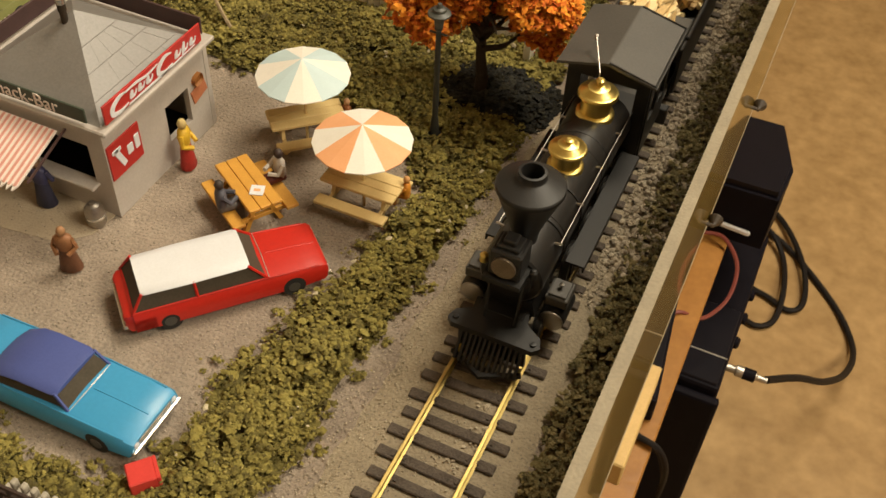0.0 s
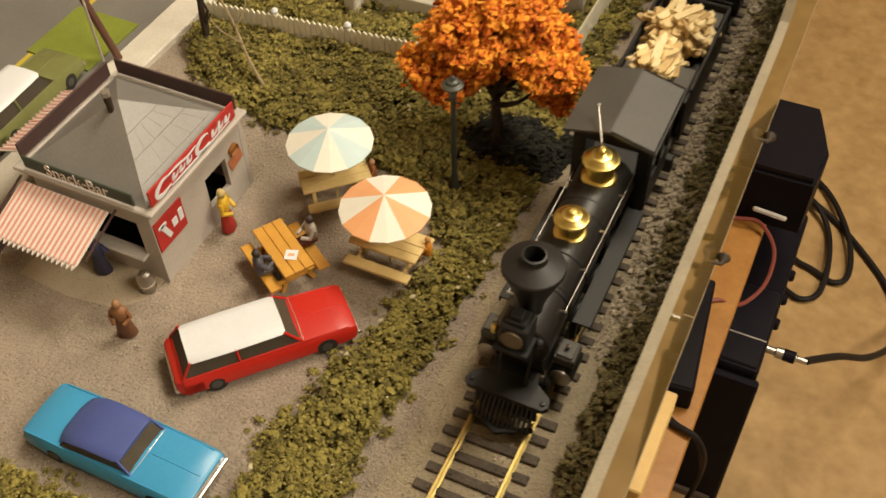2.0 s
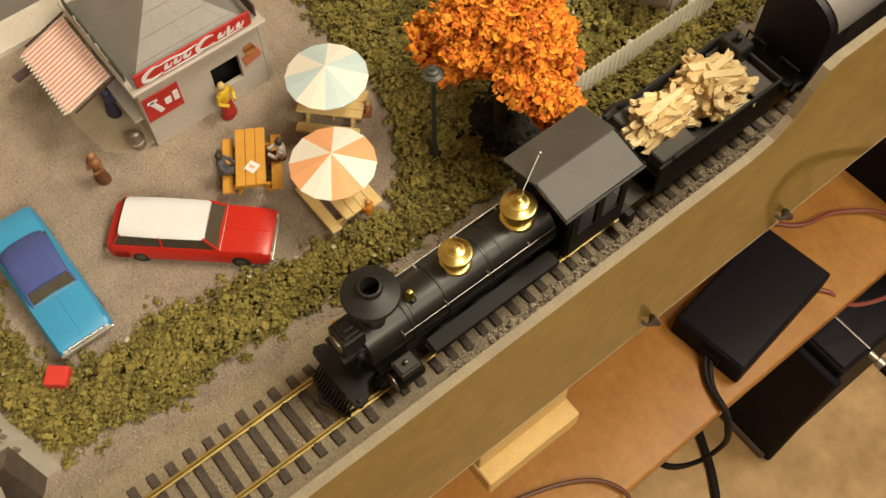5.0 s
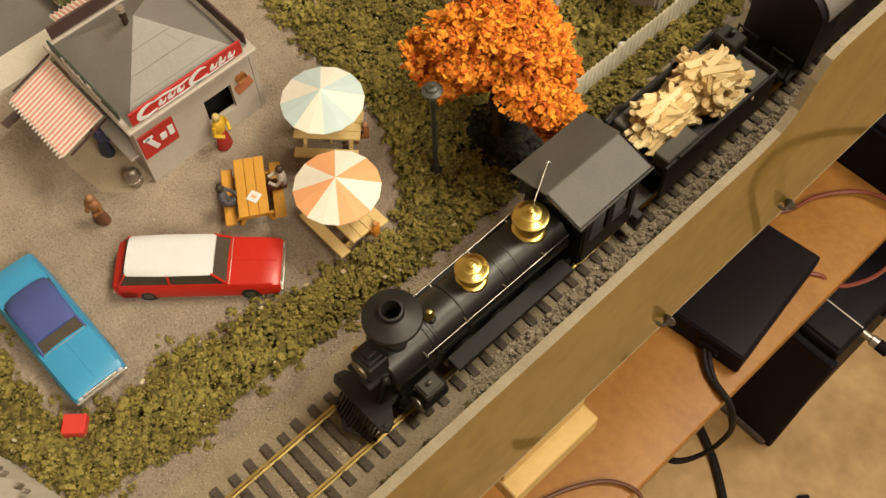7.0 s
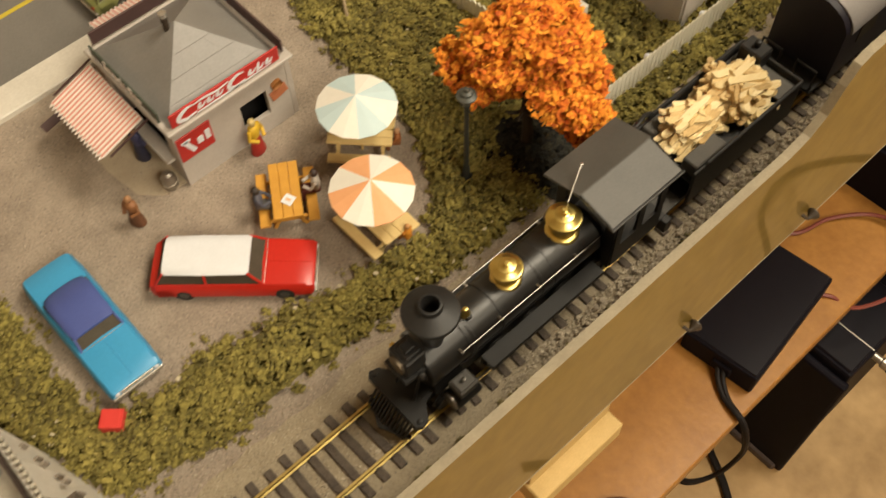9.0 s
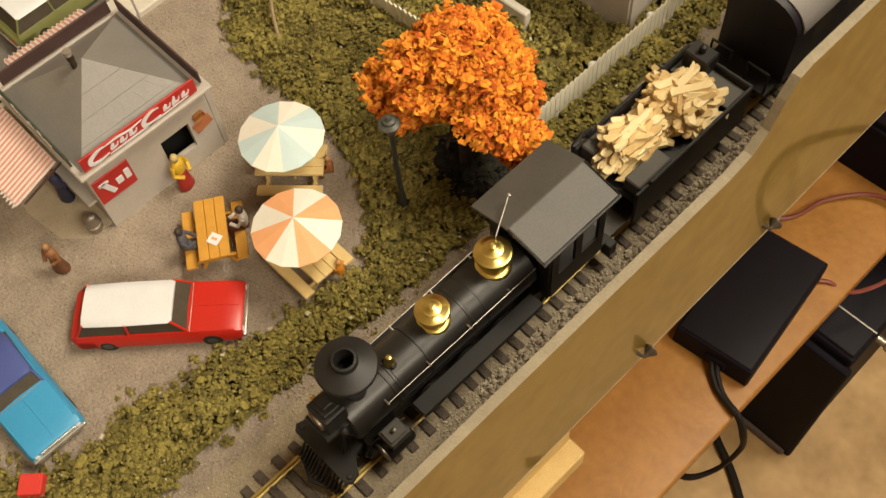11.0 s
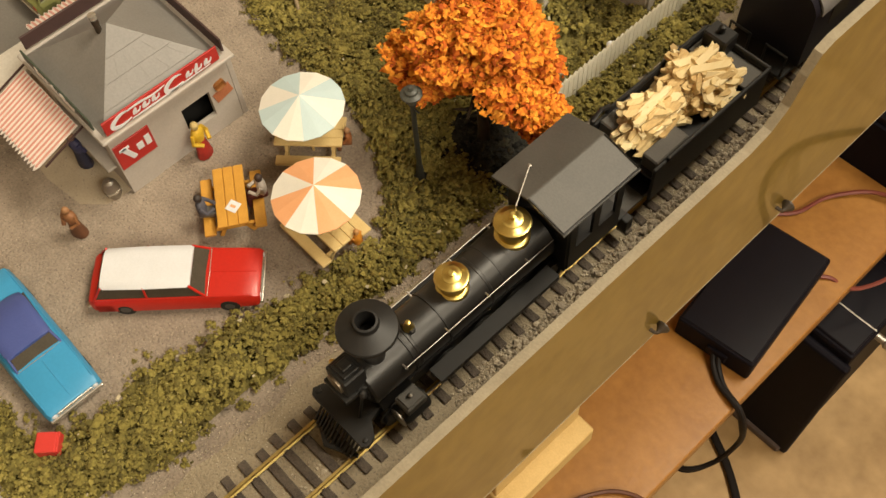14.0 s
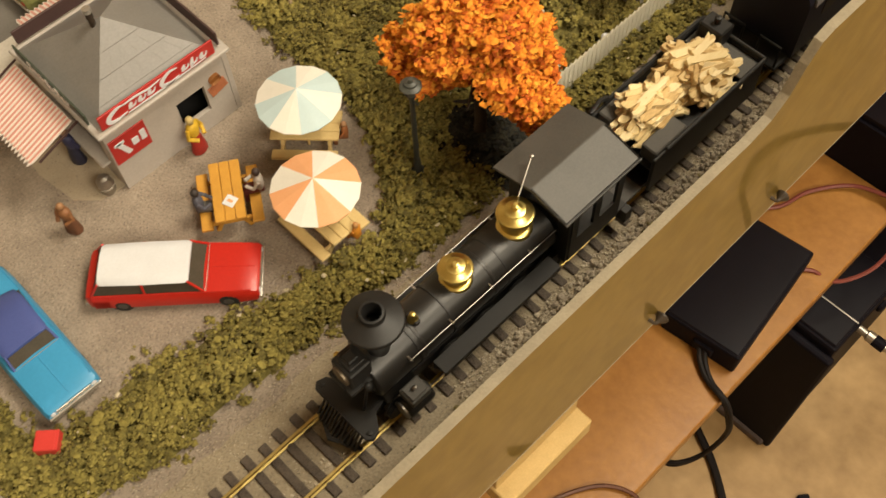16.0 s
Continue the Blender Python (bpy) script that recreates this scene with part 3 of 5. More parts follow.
pts, sizes = fluff(bp, bs, 16, 44, 1.0, (0.24, 0.6))
bu = thing("bush", (-15.0, -10.6, GZ), 0, "dark green foam bush beside the path", "bush")
bush_rng = random.Random(19)
for k in range(7):
    a = k * 0.9
    part("stem", tube(smooth_line([(0.15 * math.cos(a), 0.1 * math.sin(a), -0.1), (1.1 * math.cos(a), 0.5 * math.sin(a), 0.6), (2.1 * math.cos(a), 1.0 * math.sin(a), bush_rng.uniform(0.6, 1.1))], 3), 0.07, 6), BARK, bu)
scatter("foliage", [(x + 15.0, y + 10.6, z - GZ) for x, y, z in pts], sizes, DARKCLUMP, "dark green foam leaves", "", 0.9, FLAKES, parent=bu, seed=8, tilt=0.9)
tagged(sheet("path", -24, -7.6, -19, -12.0, 1.0, lambda x, y: GZ + 0.09 + 0.03 * noise.noise(Vector((x, y, 0))), material("brown_grey_path", (0.33, 0.26, 0.215), (0.27, 0.21, 0.17), 0.9, size=1.5, fine=0.08, bump=0.4), "brown-grey model path beside the bridge"), category="path")

tagged(part("pale_walk", prism([(-16, -15.6), (-12.4, -15.0), (-11.0, -14.85), (-9.2, -15.4), (-8.2, -16.4), (-7.9, -19), (-16, -19)], GZ + 0.02, GZ + 0.2), KERB), "pale cast walk beside the brown path", "pavement", "", "structure")
# low mound added in place of a shadowed hollow, its darkness in the colour
mound_pts, mound_sizes = [], []
while len(mound_pts) < 120:
    a, r = gen.uniform(0, 6.28), gen.uniform() ** 0.5
    mound_pts.append((-13.7 + 1.5 * r * math.cos(a), -12.35 + 0.8 * r * math.sin(a), GZ + 0.1 + 0.55 * (1 - r * r) * gen.uniform(0.6, 1)))
    mound_sizes.append(gen.uniform(0.18, 0.36))
scatter("shade_mound", mound_pts, mound_sizes, material("purple_black_shade", (0.022, 0.017, 0.028), (0.012, 0.010, 0.015), 0.9, size=0.5, bump=0.6), "purple-black lumpy mound added for the shadowed hollow by the bush", "rock", 0.8, RAGGED, seed=77, kind="")

# ---- snack bar ----
sb = thing("snack_bar", (-14.65, 1.25, GZ), 0, "small white snack bar with a grey pyramid roof and painted signs", "kiosk")
for nm, c, s in (("back_wall", (0, 2.65, 1.65), (4.7, 0.2, 3.3)), ("west_wall", (-2.25, 0.1, 1.65), (0.2, 4.9, 3.3)), ("side_wall", (2.25, -1.05, 1.65), (0.2, 2.8, 3.3)), ("side_wall", (2.25, 2.04, 1.65), (0.2, 0.98, 3.3)), ("hatch_sill_wall", (2.25, 0.95, 0.45), (0.2, 1.2, 0.9)), ("hatch_lintel", (2.25, 0.95, 2.75), (0.2, 1.2, 1.1)), ("front_wall", (0, -2.35, 0.55), (4.3, 0.2, 1.1)), ("front_lintel", (0, -2.35, 2.95), (4.3, 0.2, 0.7)), ("front_post", (-2.0, -2.35, 1.85), (0.4, 0.2, 1.5)), ("front_post", (1.95, -2.35, 1.85), (0.4, 0.2, 1.5))):
    part(nm, box(c, s), PLASTER, sb)
part("counter", box((0, -2.55, 1.15), (3.7, 0.5, 0.12), 0.03), PLASTER, sb)
# floor painted near-black so the inside reads as shaded through the openings
part("floor_slab", box((0, 0.1, 0.07), (4.4, 4.7, 0.06)), INNER, sb)
eave = box((0, 0.05, 3.45), (5.45, 5.45, 0.16), 0.04)
part("eave", eave, PLASTER, sb)
roof = bmesh.new()
base = [(-2.5, -2.5, 3.5), (2.5, -2.5, 3.5), (2.5, 2.45, 3.5), (-2.5, 2.45, 3.5)]
vb = [roof.verts.new(p) for p in base]
top = roof.verts.new((0.05, -0.05, 5.25))
for k in range(4):
    roof.faces.new([vb[k], vb[(k + 1) % 4], top])
roof.faces.new(vb[::-1])
part("roof", roof, SLATE, sb)
seam = bmesh.new()
for n, u in enumerate((0.22, 0.45, 0.68)):
    p, q = Vector((2.5, -2.5, 3.5)).lerp(Vector((0.05, -0.05, 5.25)), u), Vector((2.5, 2.45, 3.5)).lerp(Vector((0.05, -0.05, 5.25)), u)
    tube([p + Vector((0.01, 0, 0.0)), q + Vector((0.01, 0, 0.0))], 0.009, 4, seam)
    for w in (0.2, 0.4, 0.6, 0.8):
        w2 = w + (0.1 if n % 2 else 0)
        p2, q2 = Vector((2.5, -2.5, 3.5)).lerp(Vector((0.05, -0.05, 5.25)), u - 0.23), Vector((2.5, 2.45, 3.5)).lerp(Vector((0.05, -0.05, 5.25)), u - 0.23)
        tube([p.lerp(q, w2), p2.lerp(q2, w2)], 0.008, 4, seam)
part("roof_seam", seam, material("roof_seam_grey", (0.235, 0.22, 0.205), (0.20, 0.19, 0.175), 0.6), sb)
part("roof_vent", lathe([(0.11, 4.7), (0.11, 5.35), (0.13, 5.36), (0.13, 5.75), (0.0, 5.75)], (-0.05, -0.35, 0), 12), BARK, sb, "small dark roof vent pipe", 40)
part("vent_cap", lathe([(0.14, 5.6), (0.15, 5.78), (0, 5.8)], (-0.05, -0.35, 0), 12), CHROME, sb)
for nm, c, s, mt, lb in (("side_sign", (2.58, -0.05, 3.92), (0.07, 4.65, 0.64), SIGNRED, "red sign with white script shapes"), ("front_sign", (-0.05, -2.55, 3.88), (4.3, 0.07, 0.5), SIGNGREEN, "dark green name sign with pale letters"), ("back_sign", (0, 2.55, 3.92), (4.9, 0.08, 0.6), SIGNBACK, "back of a maroon sign board"), ("west_sign", (-2.6, 0, 3.92), (0.08, 4.6, 0.6), SIGNBACK, "back of a maroon sign board")):
    part(nm, box(c, s, 0.015), mt, sb, lb)


def lettering(text, size, mat, m, parent, name="lettering"):
    cu = bpy.data.curves.new("text", "FONT")
    cu.body, cu.size, cu.extrude, cu.align_x, cu.align_y = text, size * CM, 0.012 * CM, "CENTER", "CENTER"
    tmp = bpy.data.objects.new("text", cu)
    scene.collection.objects.link(tmp)
    bpy.context.view_layer.update()
    me = bpy.data.meshes.new_from_object(tmp.evaluated_get(bpy.context.evaluated_depsgraph_get()))
    bpy.data.objects.remove(tmp)
    me.materials.append(mat)
    ob = new(name, me)
    ob.parent = parent
    ob.matrix_basis = m
    return ob


lettering("Snack-Bar", 0.62, AWNWHITE, pose(-0.05 * CM, -2.60 * CM, 3.88 * CM, 90, 0, 0), sb)
# flowing white shapes on the red side sign: two crescents, slanted bars with dots, two swashes
def sign_shape(pts, widths):
    bm = bmesh.new()
    line = smooth_line([(0, y, z) for y, z in pts], 5)
    n = len(line) - 1
    ring = []
    for k, p in enumerate(line):
        d = (line[min(k + 1, n)] - line[max(k - 1, 0)]).normalized()
        w = float(np.interp(k / n, np.linspace(0, 1, len(widths)), widths))
        o = Vector((0, -d.z, d.y)) * w
        ring.append([(2.62, p.y - o.y, p.z - o.z), (2.62, p.y + o.y, p.z + o.z), (2.645, p.y + o.y, p.z + o.z), (2.645, p.y - o.y, p.z - o.z)])
    return loft(ring, bm)


for y0, k in ((-1.75, 1.0), (0.38, 0.95)):
    part("sign_crescent", sign_shape([(y0 + 0.42 * k, 4.10), (y0 + 0.1, 4.15), (y0 - 0.25 * k, 3.98), (y0 - 0.3 * k, 3.78), (y0, 3.68), (y0 + 0.4 * k, 3.74)], [0.01, 0.05, 0.085, 0.085, 0.05, 0.012]), WHITE, sb)
for y0, h in ((-1.18, 0.12), (-0.8, 0.11), (-0.42, 0.11), (0.98, 0.12), (1.34, 0.2), (1.74, 0.12)):
    part("sign_bar", sign_shape([(y0 - 0.07, 3.90 - h), (y0, 3.90), (y0 + 0.07, 3.90 + h)], [0.03, 0.075, 0.03]), WHITE, sb)
    part("sign_tail", sign_shape([(y0, 3.80), (y0 + 0.16, 3.83), (y0 + 0.24, 3.96)], [0.035, 0.03, 0.02]), WHITE, sb)
part("sign_swash", sign_shape([(-1.5, 4.12), (-0.9, 4.13), (-0.4, 4.06), (0.1, 4.13)], [0.01, 0.04, 0.035, 0.01]), WHITE, sb)
part("sign_swash", sign_shape([(-1.35, 3.66), (-0.5, 3.655), (0.5, 3.66), (1.9, 3.70)], [0.01, 0.032, 0.025, 0.01]), WHITE, sb)
part("poster", box((2.37, -1.68, 2.05), (0.06, 1.45, 1.25), 0.01), SIGNRED, sb, "square red poster with white shapes")
for c, sz, r in (((2.41, -1.95, 2.05), (0.03, 0.2, 0.8), (24, 0, 0)), ((2.41, -2.05, 2.36), (0.03, 0.4, 0.14), None), ((2.41, -1.48, 2.05), (0.03, 0.26, 0.34), None), ((2.41, -1.15, 2.1), (0.03, 0.22, 0.5), None)):
    part("poster_patch", box(c, sz, 0.02, r), WHITE, sb)
part("small_poster", box((2.37, 2.05, 1.75), (0.05, 0.75, 0.5), 0.01, (14, 0, 0)), material("faded_orange_poster", (0.52, 0.19, 0.09), (0.42, 0.14, 0.06), 0.6, size=0.4), sb, "small faded orange poster with a brown emblem")
part("poster_emblem", box((2.40, 2.0, 2.25), (0.05, 0.45, 0.35), 0.12, (14, 0, 0), None, 2), material("brown_emblem", (0.25, 0.09, 0.02), (0.35, 0.14, 0.03), 0.6), sb)


def awning(name, m, w, parent, n=18):
    """A sloping striped awning of width w: stripes run down the slope and end in points."""
    ob = new(name)
    ob.parent, ob.matrix_basis = parent, m
    top = bmesh.new()
    for k in range(n):
        x0, x1 = -w / 2 + w * k / n, -w / 2 + w * (k + 1) / n
        v = [top.verts.new(p) for p in ((x0, 0, 0), (x1, 0, 0), (x1, -1.92, 0), ((x0 + x1) / 2, -2.14, 0), (x0, -1.92, 0))]
        fc = top.faces.new(v)
        fc.material_index = 0
    geo = bmesh.ops.extrude_face_region(top, geom=top.faces[:])
    bmesh.ops.translate(top, vec=(0, 0, 0.05), verts=[q for q in geo["geom"] if isinstance(q, bmesh.types.BMVert)])
    part("canopy", top, AWNWHITE, ob, "off-white awning sheet")
    for k in range(n):
        x0 = -w / 2 + w * (k + 0.5) / n
        part("stripe", box((x0, -1.0, 0.06), (w / n * 0.42, 1.96, 0.03)), STRIPE, ob)
    return ob


part_aw = awning("awning", pose(-0.65 * CM, -2.75 * CM, 3.10 * CM, 19, 0, 0), 3.45, sb)
part_aw2 = awning("awning", pose(-2.85 * CM, 0.2 * CM, 3.10 * CM, 19, 0, -90), 3.45, sb)
for x in (-2.6, 1.2):
    part("awning_bracket", box((x + 0.05, -3.5, 2.85), (0.06, 1.9, 0.06), 0, (19, 0, 0)), SIGNBACK, sb)
part("flap", box((-3.1, -4.2, 1.0), (0.35, 2.2, 0.06), 0.02, (0, 24, 12)), SIGNBACK, sb, "folded dark maroon flap")
gas = thing("gas_bottle", (-12.75, -1.75, GZ), 0, "small silver gas bottle beside the snack bar", "gas bottle")
part("bottle", lathe([(0.0, 0.0), (0.24, 0.02), (0.29, 0.12), (0.29, 0.62), (0.2, 0.8), (0.08, 0.85), (0.08, 0.93), (0, 0.93)], (0, 0, 0), 16), STEEL, gas, "", 40)
part("band", lathe([(0.3, 0.34), (0.305, 0.36), (0.305, 0.40), (0.3, 0.42)], (0, 0, 0), 16), CHROME, gas)


# ---- small painted figures, each one plain mesh ----
def figure(name, at, turn, label, cols, h=2.0, sit=False, stout=1.0):
    bm = bmesh.new()
    k = h / 2.0

    def put(tmp, idx):
        for fc in tmp.faces:
            fc.material_index = idx
        joined(bm, tmp)

    if sit:
        put(box((0, 0.22 * k, 0.15 * k), (0.42 * k, 0.75 * k, 0.26 * k), 0.08 * k, None, None, 2), 1)
        put(box((0, 0.55 * k, -0.18 * k), (0.36 * k, 0.22 * k, 0.6 * k), 0.06 * k, None, None, 2), 1)
        put(lathe([(0.20 * k, 0.1 * k), (0.27 * k, 0.4 * k), (0.25 * k, 0.75 * k), (0.1 * k, 0.9 * k)], (0, 0, 0), 10, "z", None, 0.7), 0)
        put(lathe([(0, 0.88 * k), (0.13 * k, 0.95 * k), (0.16 * k, 1.08 * k), (0.10 * k, 1.2 * k), (0, 1.23 * k)], (0, 0, 0), 10), 2)
        for sx in (-1, 1):
            put(tube([(sx * 0.25 * k, 0, 0.72 * k), (sx * 0.3 * k, 0.22 * k, 0.45 * k), (sx * 0.12 * k, 0.48 * k, 0.5 * k)], 0.075 * k, 6), 0)
    else:
        put(lathe([(0.26 * k * stout, 0.0), (0.36 * k * stout, 0.1 * k), (0.28 * k * stout, 0.6 * k), (0.22 * k * stout, 1.0 * k)], (0, 0, 0), 12, "z", None, 0.75), 1)
        put(lathe([(0.22 * k * stout, 0.95 * k), (0.30 * k * stout, 1.3 * k), (0.26 * k * stout, 1.55 * k), (0.09 * k, 1.66 * k)], (0, 0, 0), 12, "z", None, 0.7), 0)
        put(lathe([(0, 1.6 * k), (0.12 * k, 1.67 * k), (0.16 * k, 1.82 * k), (0.11 * k, 1.95 * k), (0, 2.0 * k)], (0, 0, 0), 10), 2)
        for sx in (-1, 1):
            put(tube([(sx * 0.27 * k, 0, 1.5 * k), (sx * 0.40 * k, 0.05 * k, 1.15 * k), (sx * 0.18 * k, 0.32 * k, 1.0 * k)], 0.085 * k, 6), 0)
    mats = [material("figure_paint", c, tuple(0.7 * v for v in c), 0.6, size=0.15, fine=0.05, bump=0.1) for c in cols]
    return solo(name, bm, mats, at, turn, label, "figurine", "painted figurines", "", 50)


figure("figurine", (-12.25, -3.55, GZ), 200, "brown painted figurine standing on the gravel", [(0.30, 0.13, 0.05), (0.16, 0.065, 0.03), (0.42, 0.22, 0.10)], 1.7, False, 1.15)
figure("figurine", (-11.8, 1.65, GZ), -70, "figurine in a yellow top and red skirt at the hatch", [(0.70, 0.44, 0.03), (0.45, 0.03, 0.02), (0.65, 0.5, 0.2)], 1.95)
figure("figurine", (-14.6, -1.75, GZ), 10, "dark blue figurine under the snack bar awning", [(0.045, 0.045, 0.11), (0.03, 0.03, 0.06), (0.3, 0.17, 0.1)], 1.9)
figure("figurine", (-5.45, -12.2, 3.466), 150, "figurine in a yellow coat and dark trousers on the bridge", [(0.80, 0.42, 0.02), (0.03, 0.034, 0.07), (0.70, 0.62, 0.48)], 1.75, False, 1.1)


# ---- picnic tables ----
def picnic_table(at, turn, label, wood, group):
    t = thing("picnic_table", at, turn, label, "table", group)
    for x in (-0.36, 0, 0.36):
        part("table_board", box((x, 0, 1.0), (0.345, 2.45, 0.12), 0.02), wood, t)
    for sx in (-1, 1):
        part("bench_board", box((sx * 0.88, 0, 0.55), (0.40, 2.35, 0.12), 0.02), wood, t)
    for y in (-0.85, 0.85):
        for sx in (-1, 1):
            part("leg", box((sx * 0.38, y, 0.47), (0.14, 0.12, 1.02), 0, (0, -sx * 24, 0)), wood, t)
        part("crossbar", box((0, y, 0.43), (1.95, 0.12, 0.14), 0.01), wood, t)
    return t


picnic_table((-9.05, 0.95, GZ), 58, "orange-yellow wooden picnic table with two seated figurines", TABLEWOOD, "picnic tables")
picnic_table((-9.15, 4.6, GZ), -47, "cream wooden picnic table under a blue umbrella", CREAMWOOD, "picnic tables")
picnic_table((-6.0, 2.62, GZ), 90, "cream wooden picnic table under an orange umbrella", CREAMWOOD, "picnic tables")
figure("figurine", (-8.55, 1.95, GZ + 0.62), 150, "seated figurine in white top and dark red skirt at the table", [(0.62, 0.56, 0.50), (0.16, 0.035, 0.03), (0.05, 0.03, 0.025)], 1.9, True)
figure("figurine", (-9.35, -0.05, GZ + 0.62), -40, "seated figurine in a grey-blue coat at the table", [(0.10, 0.10, 0.125), (0.13, 0.12, 0.11), (0.045, 0.035, 0.03)], 1.9, True)
figure("figurine", (-4.75, 3.05, GZ + 0.5), 100, "seated orange figurine at the umbrella table", [(0.65, 0.25, 0.02), (0.5, 0.18, 0.02), (0.6, 0.3, 0.1)], 1.4, True)
figure("figurine", (-8.15, 5.55, GZ + 0.5), 140, "seated brown figurine at the umbrella table", [(0.36, 0.13, 0.04), (0.25, 0.1, 0.04), (0.55, 0.3, 0.15)], 1.4, True)
paper = thing("paper_card", (-8.6, 0.75, GZ + 1.065), 20, "white paper card with an orange mark on the table", "paper")
part("sheet", box((0, 0, 0.012), (0.42, 0.42, 0.02)), WHITE, paper)
part("mark", box((0, 0, 0.03), (0.2, 0.1, 0.012)), CARD_ORANGE, paper)


def umbrella(at, label, card, group):
    u = thing("parasol", at, 8, label, "parasol", group)
    part("pole", lathe([(0.05, 0.0), (0.05, 3.15), (0, 3.2)], (0, 0, 0), 8), CREAMWOOD, u)
    for k in range(8):
        bm = bmesh.new()
        r = 1.5
        ang = [2 * math.pi * (k + i / 2) / 8 for i in range(3)]
        pts = [(0, 0, 3.22)] + [(r * math.cos(a), r * math.sin(a), 2.62) for a in ang]
        up = [bm.verts.new(p) for p in pts]
        lo = [bm.verts.new((p[0], p[1], p[2] - 0.03)) for p in pts]
        for i in (1, 2):
            bm.faces.new([up[0], up[i], up[i + 1]])
            bm.faces.new([lo[0], lo[i + 1], lo[i]])
            bm.faces.new([up[i], lo[i], lo[i + 1], up[i + 1]])
        bm.faces.new([up[0], lo[0], lo[1], up[1]])
        bm.faces.new([up[0], up[3], lo[3], lo[0]])
        part("panel", bm, card if k % 2 else CARD_WHITE, u)
    return u


umbrella((-9.15, 4.6, GZ), "blue and cream card parasol with alternating panels", CARD_BLUE, "parasols")
umbrella((-6.0, 2.62, GZ), "orange and cream card parasol with alternating panels", CARD_ORANGE, "parasols")


# ---- cars ----
def car_body(sections, n_side=0):
    """sections: (x, half width low, half width top, z low, z belt, z top)."""
    out = []
    for x, wl, wt, z0, zb, z1 in sections:
        out.append([(x, -wl * 0.9, z0), (x, -wl, z0 + 0.08), (x, -wl, zb), (x, -wt, z1 - 0.03), (x, -wt * 0.85, z1), (x, 0, z1 + 0.03), (x, wt * 0.85, z1), (x, wt, z1 - 0.03), (x, wl, zb), (x, wl, z0 + 0.08), (x, wl * 0.9, z0)])
    return loft(out)


def wheel(parent, x, y):
    w = part("wheel", lathe([(0.17, -0.13), (0.34, -0.12), (0.37, -0.06), (0.37, 0.06), (0.34, 0.12), (0.17, 0.13)], (0, 0, 0), 18, "y"), TYRE, parent, "", 40, (x, y, 0.37))
    part("rim", lathe([(0, -0.145), (0.17, -0.14), (0.18, 0.14), (0, 0.145)], (0, 0, 0), 14, "y"), GREYROOF, w, "", 40)


def car(at, turn, label, paint, top_paint, roof, belt=0.93, length=5.75, cab=None, hood=0.90, deck=0.90):
    c = thing("car", at, turn, label, "car", "model cars")
    hl = length / 2
    x0, x1, xr0, xr1, zr = cab
    lo = 0.2
    part("body", car_body([(-hl, 0.90, 0.84, 0.34, 0.60, 0.78), (-hl + 0.12, 0.98, 0.90, lo + 0.04, 0.66, deck - 0.03), (-hl + 0.8, 1.03, 0.93, lo, 0.70, deck), (x0, 1.03, 0.92, lo, 0.72, deck + 0.02), (x1, 1.03, 0.92, lo, 0.72, hood + 0.02), (hl - 0.7, 1.02, 0.92, lo, 0.70, hood - 0.02), (hl - 0.12, 0.99, 0.90, lo + 0.04, 0.66, hood - 0.08), (hl, 0.93, 0.86, 0.34, 0.58, hood - 0.16)]), paint, c, "", 35)
    # glass below the roof, then the roof panel
    def ring(x, w, z):
        return [(x, -w, z), (x, w, z)]
    g = bmesh.new()
    wl = 0.80 if top_paint is NAVY else 0.90
    lower = [(x0, -0.90), (x1, -wl), (x1, wl), (x0, 0.90)]
    wu = 0.68 if top_paint is NAVY else 0.74
    upper = [(xr0, -wu), (xr1, -wu), (xr1, wu), (xr0, wu)]
    va = [g.verts.new((x, y, 0.86)) for x, y in lower]
    vb2 = [g.verts.new((x, y, zr - (0.09 if x < 0 else 0.03))) for x, y in upper]
    for k in range(4):
        g.faces.new([va[k], va[(k + 1) % 4], vb2[(k + 1) % 4], vb2[k]])
    g.faces.new(vb2)
    g.faces.new(va[::-1])
    part("window_glass", g, TINT, c, "smoky dark windows")
    r = loft([[(x, -0.80 * k, zr - 0.05 + d), (x, -0.76 * k, zr + d), (x, -0.5 * k, zr + 0.05 + d), (x, 0, zr + 0.065 + d), (x, 0.5 * k, zr + 0.05 + d), (x, 0.76 * k, zr + d), (x, 0.80 * k, zr - 0.05 + d)] for x, k, d in [(*q, 0) if len(q) == 2 else q for q in roof]])
    part("roof", r, top_paint, c, "painted roof panel", 50)
    for sx in (-1, 1):
        for xa, xb in (((x1, xr1),) if top_paint is NAVY else ((x0, xr0), (x1, xr1), ((x0 + x1) / 2 - 0.1, (xr0 + xr1) / 2 - 0.05))):
            part("pillar", tube([(xa, sx * (wl + 0.01), 0.88), (xb, sx * 0.755, zr - 0.02)], 0.045, 5), top_paint if top_paint is NAVY else paint, c)
    for sx in (-1, 1):
        part("fender_ridge", tube([(-hl + 0.3, sx * 0.90, deck - 0.03), (x0, sx * 0.915, deck + 0.0), (x1, sx * 0.915, hood + 0.0), (hl - 0.25, sx * 0.88, hood - 0.08)], 0.028, 6), paint, c)
    part("hood_crease", tube([(x1 + 0.15, 0, hood + 0.045), (hl - 0.7, 0, hood + 0.005), (hl - 0.15, 0, hood - 0.055)], 0.022, 6), paint, c)
    part("windscreen_trim", tube([(x1 + 0.02, -wl, 0.9), (x1 + 0.04, 0, 0.935), (x1 + 0.02, wl, 0.9)], 0.022, 6), CHROME, c, "silver windscreen trim")
